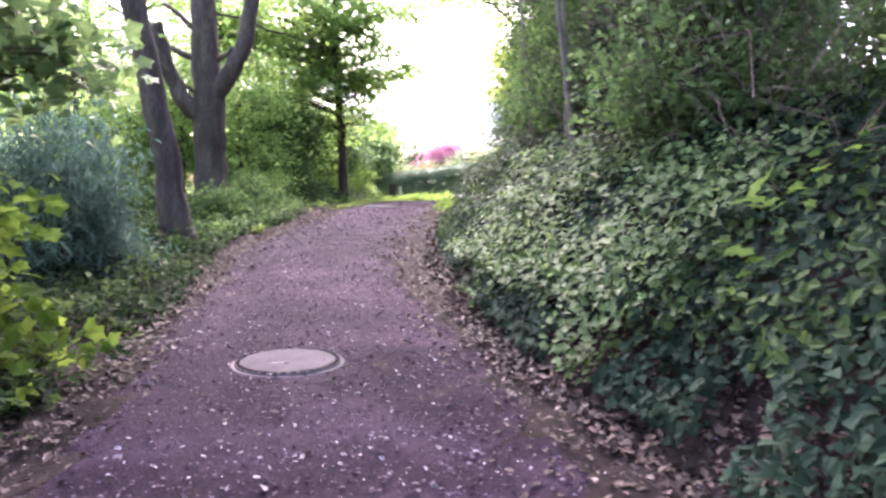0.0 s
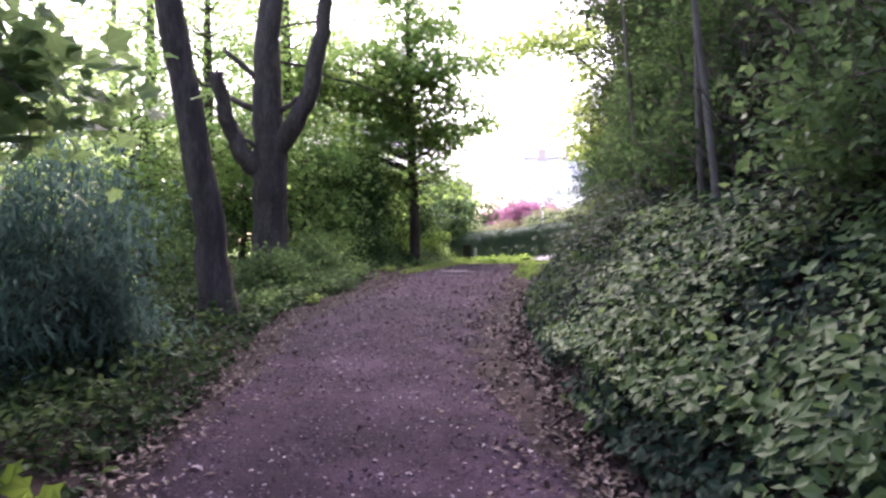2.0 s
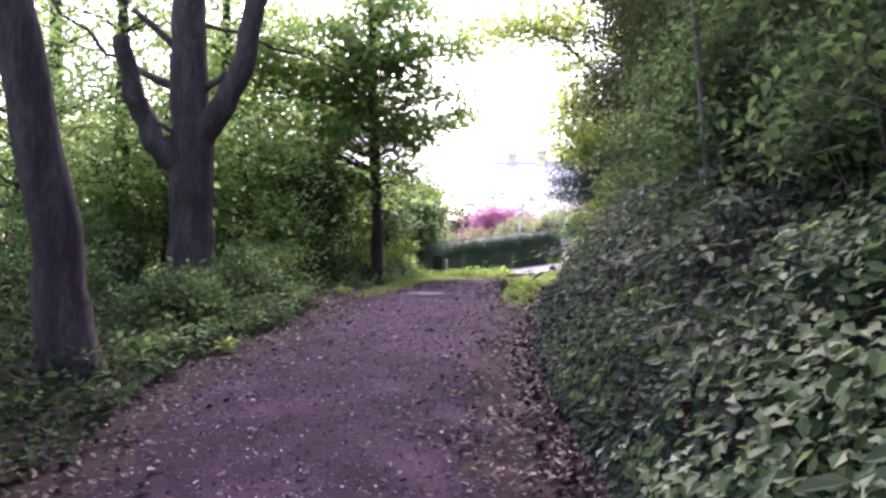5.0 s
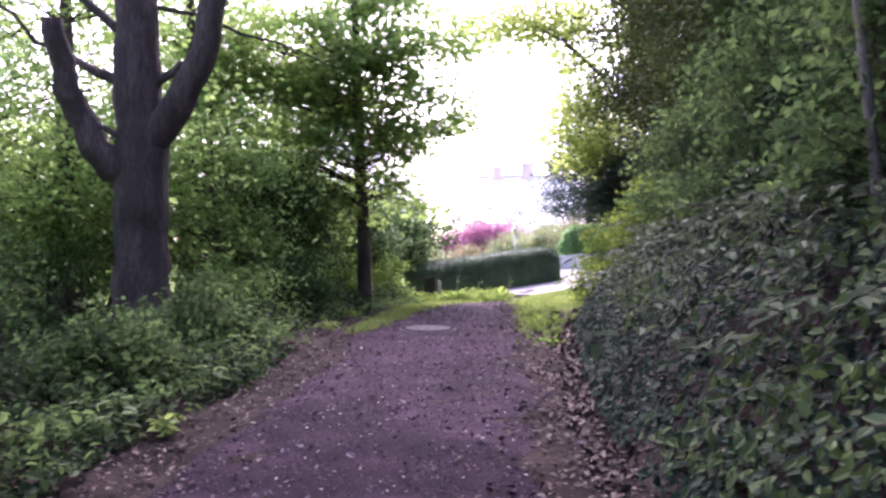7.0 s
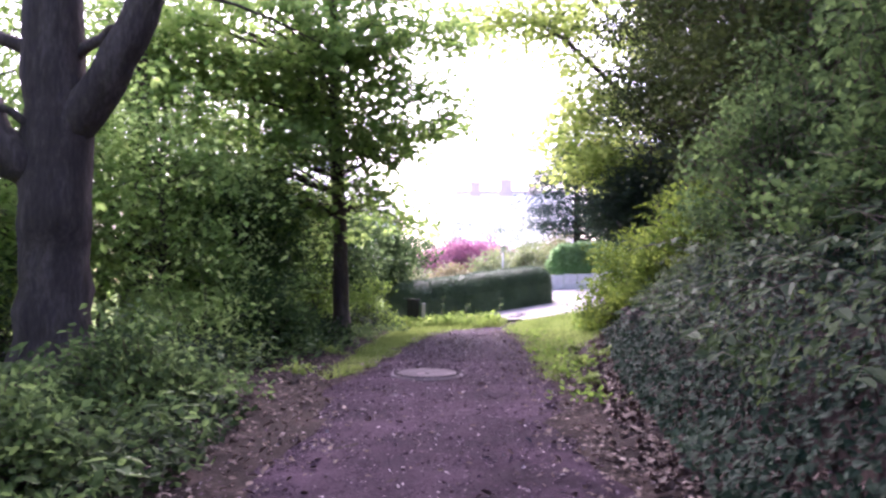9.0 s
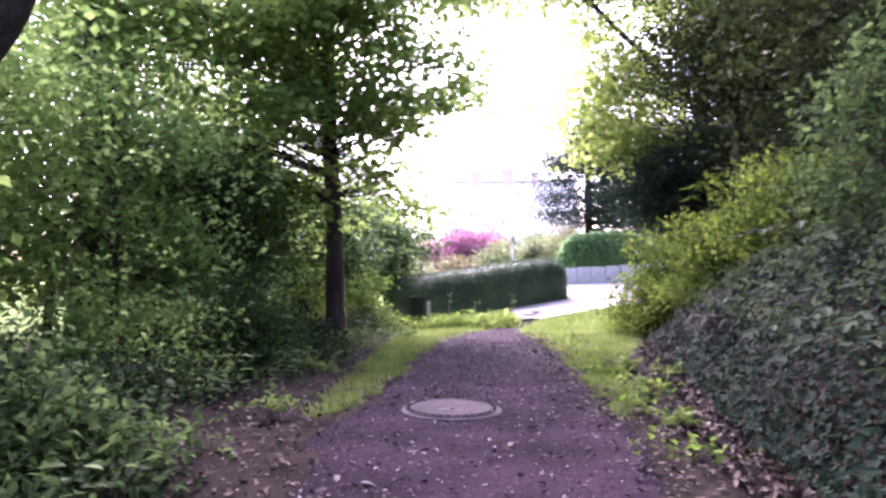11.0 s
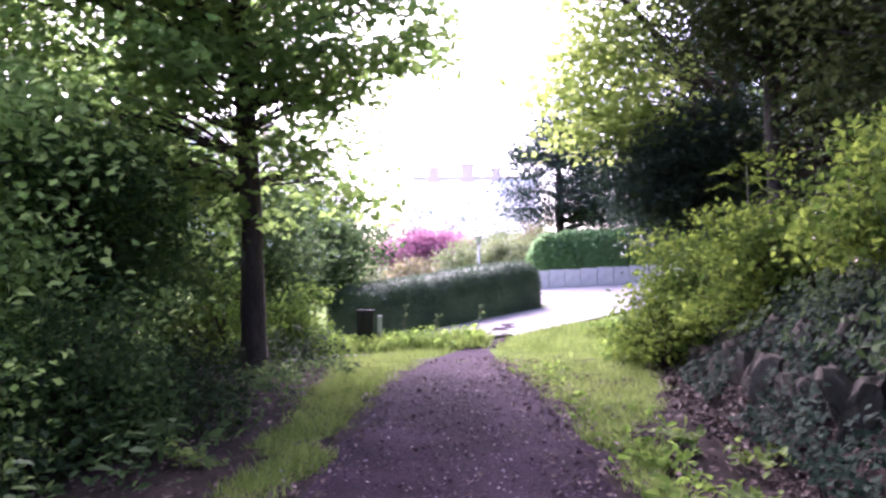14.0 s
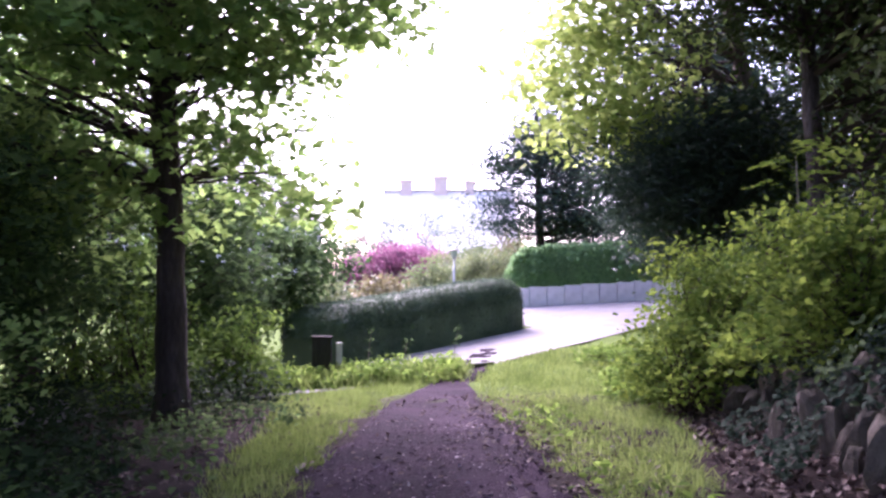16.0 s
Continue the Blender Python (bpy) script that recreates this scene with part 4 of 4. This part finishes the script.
def house(at, size, ridge, turn, label, chimneys):
    w, d, h = size
    t = thing("house", g3(*at), label, "house")
    t.rotation_euler = (0, 0, radians(turn))
    bm = bmesh.new()
    box(bm, (w, d, h), (0, 0, h / 2))
    part("wall", bm, M_RENDER, t)
    bm = bmesh.new()
    o = .4
    vs = [bm.verts.new(c) for c in ((-w / 2 - o, -d / 2 - o, h - .2), (w / 2 + o, -d / 2 - o, h - .2), (w / 2 + o, d / 2 + o, h - .2), (-w / 2 - o, d / 2 + o, h - .2), (-w / 2 - o, 0, ridge), (w / 2 + o, 0, ridge))]
    for f in ((0, 1, 5, 4), (2, 3, 4, 5), (0, 4, 3), (1, 2, 5), (3, 2, 1, 0)):
        bm.faces.new([vs[i] for i in f])
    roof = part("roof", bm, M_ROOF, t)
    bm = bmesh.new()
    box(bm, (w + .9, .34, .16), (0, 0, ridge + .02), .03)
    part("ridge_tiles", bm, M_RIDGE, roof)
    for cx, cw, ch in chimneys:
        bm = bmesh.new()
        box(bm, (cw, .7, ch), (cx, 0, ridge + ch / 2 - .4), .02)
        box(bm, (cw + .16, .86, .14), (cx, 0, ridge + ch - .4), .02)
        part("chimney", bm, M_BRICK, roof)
    return t


house((5.4, 79), (9.0, 9, 2.8), 7.7, -6, "white rendered house, roof and brick chimneys bleached with painted glare", [(-3.2, .85, 1.15), (-.6, 1.0, 1.4), (1.6, .7, 1.05)])
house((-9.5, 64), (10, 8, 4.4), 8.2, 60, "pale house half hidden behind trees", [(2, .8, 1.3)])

B = g3(0.1, 52.5)
tree("red-leaved garden maple behind the hedge", B, [(.1, 52.5, B[2] - .1), (.1, 52.5, 2.8), (.2, 52.4, 3.8)], [.1, .08, .03], [], [((-.4, 52.2, 3.7), (1.4, 1.4, .8), 90), ((.7, 52.2, 4.2), (1.3, 1.3, .6), 80), ((-1.1, 52, 3.3), (.9, 1.1, .6), 60)], L_RED, 80, .14, KITE, 91, .3)
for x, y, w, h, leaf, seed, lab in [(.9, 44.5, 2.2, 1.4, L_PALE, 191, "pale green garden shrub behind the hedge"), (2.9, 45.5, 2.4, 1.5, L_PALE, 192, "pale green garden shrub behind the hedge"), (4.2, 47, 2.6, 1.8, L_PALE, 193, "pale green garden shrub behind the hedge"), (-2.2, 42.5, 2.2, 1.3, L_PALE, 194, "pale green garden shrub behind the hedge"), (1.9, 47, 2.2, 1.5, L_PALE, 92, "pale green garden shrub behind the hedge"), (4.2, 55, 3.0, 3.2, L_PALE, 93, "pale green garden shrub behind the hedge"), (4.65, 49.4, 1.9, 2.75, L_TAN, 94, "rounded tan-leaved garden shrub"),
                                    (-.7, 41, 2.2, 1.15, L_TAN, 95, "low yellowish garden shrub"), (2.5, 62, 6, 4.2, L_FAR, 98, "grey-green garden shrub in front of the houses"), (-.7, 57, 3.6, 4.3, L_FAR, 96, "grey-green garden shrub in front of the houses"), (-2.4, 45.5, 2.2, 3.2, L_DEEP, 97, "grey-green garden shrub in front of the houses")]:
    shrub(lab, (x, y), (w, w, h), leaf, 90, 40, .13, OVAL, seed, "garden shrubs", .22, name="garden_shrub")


B = g3(4.9, 45.5)
tree("dark evergreen tree standing above the laurel hedge", B, [(4.9, 45.5, B[2] - .1), (4.9, 45.5, 5), (4.8, 45.4, 9)], [.2, .16, .06], [],
     [((4.5, 45.3, 6.4), (1.9, 1.7, 1.9), 110), ((4.9, 45.3, 8.6), (1.2, 1.2, 1.3), 40), ((6.4, 45, 6.8), (1.9, 1.6, 2.3), 80), ((6.6, 45, 4.8), (1.2, 1.2, .8), 50)], L_YEW, 90, .22, SPRAY, 101, .3)
B = g3(7.2, 38)
tree("dark evergreen tree standing above the laurel hedge", B, [(7.2, 38, B[2] - .1), (7.2, 38, 5), (7.1, 38, 10)], [.24, .2, .06], [],
     [((6.7, 37.8, 5.4), (2.0, 1.9, 1.7), 130), ((7.0, 37.8, 8), (2.2, 2, 1.9), 110)], L_YEW, 90, .2, SPRAY, 102, .3)
B = g3(5.7, 33.2)
tree("dense dark yew standing behind the bank shrubs", B, [(5.7, 33.2, B[2] - .1), (5.7, 33.2, 3.6), (5.6, 33.2, 6.2)], [.16, .13, .05], [],
     [((5.6, 33.2, 4.7), (1.3, 1.2, 1.4), 150), ((6.8, 33.0, 4.6), (1.2, 1.2, 1.5), 90), ((5.2, 33.4, 3.6), (.9, .9, .6), 50)], L_YEW, 90, .2, SPRAY, 103, .26)
B = g3(3.7, 29.3)
tree("dark holly tree above the bright bank shrubs", B, [(3.7, 29.3, B[2] - .1), (3.7, 29.3, 3.4), (3.8, 29.3, 5.6)], [.1, .08, .03], [],
     [((3.3, 29.2, 4.1), (.8, .8, .9), 110), ((4.3, 29.3, 4.5), (1.0, .9, 1.1), 110)], L_YEW, 90, .16, SPRAY, 104, .24)
kerb = thing("kerb_stone", g3(.75, 31.75), "dark low kerb stone at the lane edge", "kerb stone")
bm = bmesh.new()
box(bm, (.7, .1, .14), (0, 0, .03), .02, 42)
part("block", bm, M_BLACK, kerb)



def ash_sapling(x, y, h, seed):
    """A thin stem topped by arching fronds of paired leaflets."""
    r = np.random.default_rng(seed)
    t = thing("ash_sapling", g3(x, y), "thin ash sapling with bright feathery leaves above the shrubs", "sapling")
    part("stem", Bag().tube([(0, 0, -.05), (.03, .02, h * .5), (0, 0, h)], [.016, .012, .006], 6), M_STEM, t, smooth=True)
    for k in range(9):
        a = k * 2.4 + r.uniform(-.2, .2)
        out = np.array([math.cos(a), math.sin(a), 0])
        L = r.uniform(.32, .5)
        z = h * (.8 + .2 * k / 8)
        q = np.array([(0, 0, z), tuple(out * L * .5 + (0, 0, z + .14)), tuple(out * L + (0, 0, z + .08))])
        bag = Bag().tube(q, [.004, .003, .002], 3)
        f = np.repeat(np.linspace(.25, 1, 7), 2)
        c = np.stack([np.interp(f * 2, range(3), q[:, i]) for i in range(3)], 1)
        side = np.array([-out[1], out[0], 0])[None] * np.where(np.arange(14) % 2, 1, -1)[:, None]
        bag.scatter(OVAL, c, np.array([0, 0, 1]) + r.normal(size=(14, 3)) * .15, r.uniform(.08, .12, 14), r, side + out[None] * .5)
        part("frond", bag, L_LIME, t)


ash_sapling(2.75, 25.0, 2.0, 501)

for x, y, w, h, seed in [(3.2, 31.3, 1.6, .24, 511), (2.7, 29.2, 1.2, .26, 512), (2.2, 27.4, 1.0, .24, 513)]:
    shrub("low mound of bright green weeds on the verge", (x, y), (w, w, h), L_BRIGHT, 46, 34, .085, OVAL, seed, "weed mounds", .12, name="weed_mound", cat="weeds")

# ---- small growth and litter ----
rng = np.random.default_rng(200)
# grass verges on both sides where the wood opens
N = 72000
y = 18.5 + 14.5 * rng.random(N) ** .75
side = rng.random(N) < .5
wl = np.interp(y, [18.5, 22, 26, 29, 31, 33], [.14, .35, .7, 1.6, 2.6, 3])
wr = np.interp(y, [18.5, 21.5, 24, 28, 33], [.02, .2, 1.2, 2.4, 2.6])
q = rng.random(N) ** .9
ragged = np.array([.22 * noise.noise((0, b * 1.6, 5)) + .16 * noise.noise((3, b * 5, 2)) for b in y]) + rng.normal(size=N) * .05
x = np.where(side, path_x(y) - path_w(y) * .95 - q * wl * 1.1 + ragged, path_x(y) + path_w(y) * .95 + q * wr + ragged)
s, off = along_road(x, y)
ok = ~((off > .4) & (off < 2.92))
x, y = x[ok], y[ok]
p = np.stack([x, y, ground(x, y) - .01], 1)
GRASS = ([(0, -.05, 0), (0, .05, 0), (.6, .03, .08), (1, 0, .25), (.6, -.03, .08)], [(0, 1, 2, 4), (4, 2, 3)])
hd = rng.normal(size=p.shape) * .45 + np.array([0, 0, 1])
tagged(part("grass", Bag().scatter(GRASS, p, rng.normal(size=p.shape) + np.array([0, 0, .2]), rng.uniform(.03, .12, len(p)) * np.interp(p[:, 1], [18, 29, 30, 31], [1, 1.1, 1.5, 1.5]), rng, hd), L_GRASS), "sunlit yellow-green grass verge", "grass", kind="stuff")
# pebbles in the gravel
N = 18000
y = 2.0 + 22 * rng.random(N) ** 1.7
u = rng.uniform(-1, 1, N)
x = path_x(y) + u * path_w(y)
p = np.stack([x, y, ground(x, y) + .032 - .07 * np.maximum(0, np.abs(u) - .72) / .28], 1)
tagged(part("pebbles", Bag().scatter(PEB, p, np.array([0, 0, 1]) + rng.normal(size=p.shape) * .2, rng.uniform(.006, .017, N), rng), M_PEBBLE), "loose grey and mauve gravel stones", "gravel", kind="stuff")
# fallen leaves
N = 12000
y = rng.uniform(1, 28, N)
e = rng.normal(size=N) * .35
side = rng.random(N)
x = np.where(side < .45, path_x(y) - path_w(y) - np.interp(y, [8, 11, 16, 20], [.0, .25, .25, .75]) + e * np.interp(y, [8, 11, 16, 20], [.5, 1.3, 1.3, 2.0]), np.where(side < .97, path_x(y) + path_w(y) + .1 + e, path_x(y) + rng.uniform(-1, 1, N) * path_w(y)))
p = np.stack([x, y, ground(x, y) + np.where(np.abs(x - path_x(y)) < path_w(y), .045, .03)], 1)
tagged(part("fallen_leaves", Bag().scatter(OVAL, p, np.array([0, 0, 1]) + rng.normal(size=p.shape) * .35, rng.uniform(.022, .065, N), rng), M_LITTER), "brown and pale fallen leaves along the path edges", "leaf litter", kind="stuff")
# low weeds on the near-side verge, taller away from the path
N = 62000
y = rng.uniform(1.5, 28, N)
away = rng.random(N) ** 1.1 * 5.0
x = path_x(y) - path_w(y) - np.interp(y, [9, 12], [.02, .3]) - away
lump = np.array([noise.noise((a * .9, b * .9, 7)) for a, b in zip(x, y)])
ok = lump + .2 * np.minimum(away, 1.5) > np.interp(y, [17, 21], [-.05, .15]) + (away < np.interp(y, [16, 19, 27], [0, 1.0, 1.0])) * .45
x, y, lump, away = x[ok], y[ok], lump[ok], away[ok]
p = np.stack([x, y, ground(x, y) + .01 + rng.random(len(x)) * (.05 + .25 * np.minimum(away, 1.6) * (1 + .9 * lump) + .15 * np.clip(lump, 0, 1))], 1)
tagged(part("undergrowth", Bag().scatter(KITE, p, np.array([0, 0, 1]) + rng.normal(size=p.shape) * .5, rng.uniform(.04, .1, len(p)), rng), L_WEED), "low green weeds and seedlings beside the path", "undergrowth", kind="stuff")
q = []
for k in range(130):
    y = rng.uniform(3, 16)
    x = float(path_x(y) - path_w(y)) - rng.uniform(.25, 1.6)
    q.append((x, y, float(ground(x, y)) + rng.uniform(.06, .3)))
tagged(part("verge_herbs", spray_leaves(Bag(), q, 14, .1, OVAL, .085, rng, 1.0, .5), L_BANK), "green herbs along the path verge", "herbs", kind="stuff")
q = []
for k in range(110):
    y = rng.uniform(19, 27)
    x = float(path_x(y) - path_w(y)) - rng.uniform(.55, 1.9)
    q.append((x, y, float(ground(x, y)) + rng.uniform(.03, .16)))
tagged(part("edge_weeds", spray_leaves(Bag(), q, 14, .11, OVAL, .075, rng, 1.0, .5), L_SHADE), "small green weeds among litter beside the grass verge", "weeds", kind="stuff")
q = []
for k in range(150):
    y = rng.uniform(12, 17.5)
    x = float(path_x(y) - path_w(y)) - rng.uniform(.35, 2.1)
    q.append((x, y, float(ground(x, y)) + rng.uniform(.05, .25)))
tagged(part("light_herbs", spray_leaves(Bag(), q, 16, .1, OVAL, .075, rng, 1.0, .5), L_SHADE), "light green herbs round the tree roots", "herbs", kind="stuff")
q = []
for k in range(110):
    y = rng.uniform(1.5, 5.5)
    x = float(path_x(y) - path_w(y)) - rng.uniform(.08, 1.3)
    q.append((x, y, float(ground(x, y)) + rng.uniform(.05, .25)))
tagged(part("near_herbs", spray_leaves(Bag(), q, 22, .11, OVAL, .06, rng, 1.0, .5), L_BANK), "dark green low herbs under the maple sapling", "herbs", kind="stuff")
# fragments of leaf and bark trodden into the gravel
N = 18000
y = 1.5 + 24 * rng.random(N) ** 1.25
u = rng.normal(size=N) * .75
x = path_x(y) + u * path_w(y)
p = np.stack([x, y, ground(x, y) + np.where(np.abs(u) < .75, .045, .02)], 1)
tagged(part("leaf_fragments", Bag().scatter(KITE, p, np.array([0, 0, 1]) + rng.normal(size=p.shape) * .28, rng.uniform(.01, .036, N), rng), M_FRAG), "pale and mauve leaf fragments trodden into the gravel", "leaf litter", kind="stuff")
# pale chips scattered on the gravel
N = 2600
y = 1.8 + 24 * rng.random(N) ** 1.4
x = path_x(y) + np.clip(rng.normal(size=N) * .55, -1.1, 1.1) * path_w(y)
p = np.stack([x, y, ground(x, y) + np.where(np.abs(x - path_x(y)) < .75 * path_w(y), .05, .03)], 1)
tagged(part("pale_chips", Bag().scatter(OVAL, p, np.array([0, 0, 1]) + rng.normal(size=p.shape) * .4, rng.uniform(.01, .04, N) * (1 + (rng.random(N) > .96) * 1.2), rng), M_CHIP), "pale dry leaf chips scattered on the gravel", "leaf litter", kind="stuff")
# litter on the bare soil under the bank
N = 11000
y = 1.5 + 25.5 * rng.random(N) ** 1.3
x = foot(y) + np.where(rng.random(N) < .94, rng.uniform(-.3, .35, N), rng.uniform(0, 1.5, N))
p = np.stack([x, y, ground(x, y) + .03], 1)
tagged(part("bank_litter", Bag().scatter(KITE, p, np.array([0, 0, 1]) + rng.normal(size=p.shape) * .6, rng.uniform(.03, .08, N), rng), M_LITTER), "brown fallen leaves on the bare soil", "leaf litter", kind="stuff")
# taller weeds on the rise before the lane
N = 9000
x, y = rng.uniform(-2.6, .4, N), 30.8 + rng.normal(size=N) * .3
y = y + .25 * (x + 1)
p = np.stack([x, y, ground(x, y)], 1)
hd = rng.normal(size=p.shape) * .4 + np.array([0, 0, 1])
tagged(part("tall_grass", Bag().scatter(GRASS, p, rng.normal(size=p.shape), rng.uniform(.12, .36, N), rng, hd), L_GRASS), "taller yellow-green grass beside the lane", "grass", kind="stuff")
# weeds along the foot of the bank
q = []
for k in range(40):
    y = rng.uniform(17, 27)
    x = float(path_x(y) + path_w(y)) + rng.uniform(-.05, .5)
    q.append((x, y, float(ground(x, y)) + .05))
bag = spray_leaves(Bag(), q, 16, .09, OVAL, .08, rng, 1.0, .5)
tagged(part("path_weeds", bag, L_BRIGHT), "small bright green weeds at the path edge", "weeds", kind="stuff")
q = []
for k in range(150):
    x = rng.uniform(-2.6, .3)
    y = 30.7 + .25 * (x + 1) + rng.normal() * .3
    q.append((x, y, float(ground(x, y)) + rng.uniform(.08, .3)))
tagged(part("verge_weeds", spray_leaves(Bag(), q, 18, .1, OVAL, .09, rng, 1.0, .6), L_BRIGHT), "fresh green leafy weeds on the verge", "weeds", kind="stuff")


def nettle(x, y, h, turn, seed):
    """An upright herb with paired toothed leaves in tiers."""
    r = np.random.default_rng(seed)
    t = thing("nettle", g3(x, y), "upright dark green nettle with paired leaves beside the path", "nettle", "nettles on the verge")
    part("stem", Bag().tube([(0, 0, -.02), (.01, .01, h * .5), (.02, 0, h)], [.006, .005, .003], 5), L_WEED, t)
    pts, head, nor, size = [], [], [], []
    for k in range(5):
        f = .3 + .7 * k / 4
        for j in (0, 1):
            a = turn + k * 1.57 + j * 3.14 + r.normal() * .2
            out = np.array([math.cos(a), math.sin(a), -.15])
            pts.append(np.array([.02 * f, 0, h * f]) + out * .035)
            head.append(out)
            nor.append(np.array([0, 0, 1]) + r.normal(size=3) * .15)
            size.append((.14 - .05 * abs(f - .55)) * r.uniform(.8, 1.15))
    part("leaves", Bag().scatter(OVAL, np.array(pts), np.array(nor), np.array(size), r, np.array(head)), L_FRESH, t)


for k, (x, y, h) in enumerate([(-3.34, 19.8, .36), (-3.45, 19.65, .26), (-3.77, 19.0, .34), (-3.5, 19.35, .24), (-3.85, 20.1, .3), (-3.05, 20.7, .3), (-4.1, 18.6, .3), (-2.95, 21.3, .28), (-3.6, 17.2, .3), (-3.3, 16.3, .28), (-3.05, 14.4, .26), (-3.2, 12.9, .3)]):
    nettle(x, y, h, k * .7, 400 + k)


def weed_clump(x, y, seed):
    """A low clump of yellowing leaves at the path's edge."""
    r = np.random.default_rng(seed)
    t = thing("weed_clump", g3(x, y), "low clump of yellowing green leaves at the path edge", "weed", "weed clumps")
    stems = Bag()
    q = r.normal(size=(9, 3)) * np.array([.1, .1, .03]) + np.array([0, 0, .09])
    for e in q:
        stems.tube([(0, 0, -.02), tuple(e * .6), tuple(e)], [.004, .003, .002], 3)
    tagged(part("stems", stems, M_STEM, t), kind="stuff")
    part("leaves", spray_leaves(Bag(), q, 7, .035, OVAL, .075, r, 1.0, .5), L_GRASS, t)


for k, (x, y) in enumerate([(-2.78, 18.5), (-2.95, 13.1), (-2.75, 21.0), (.35, 19.6), (.5, 21.2), (.25, 18.2), (.75, 20.6)]):
    weed_clump(x, y, 450 + k)
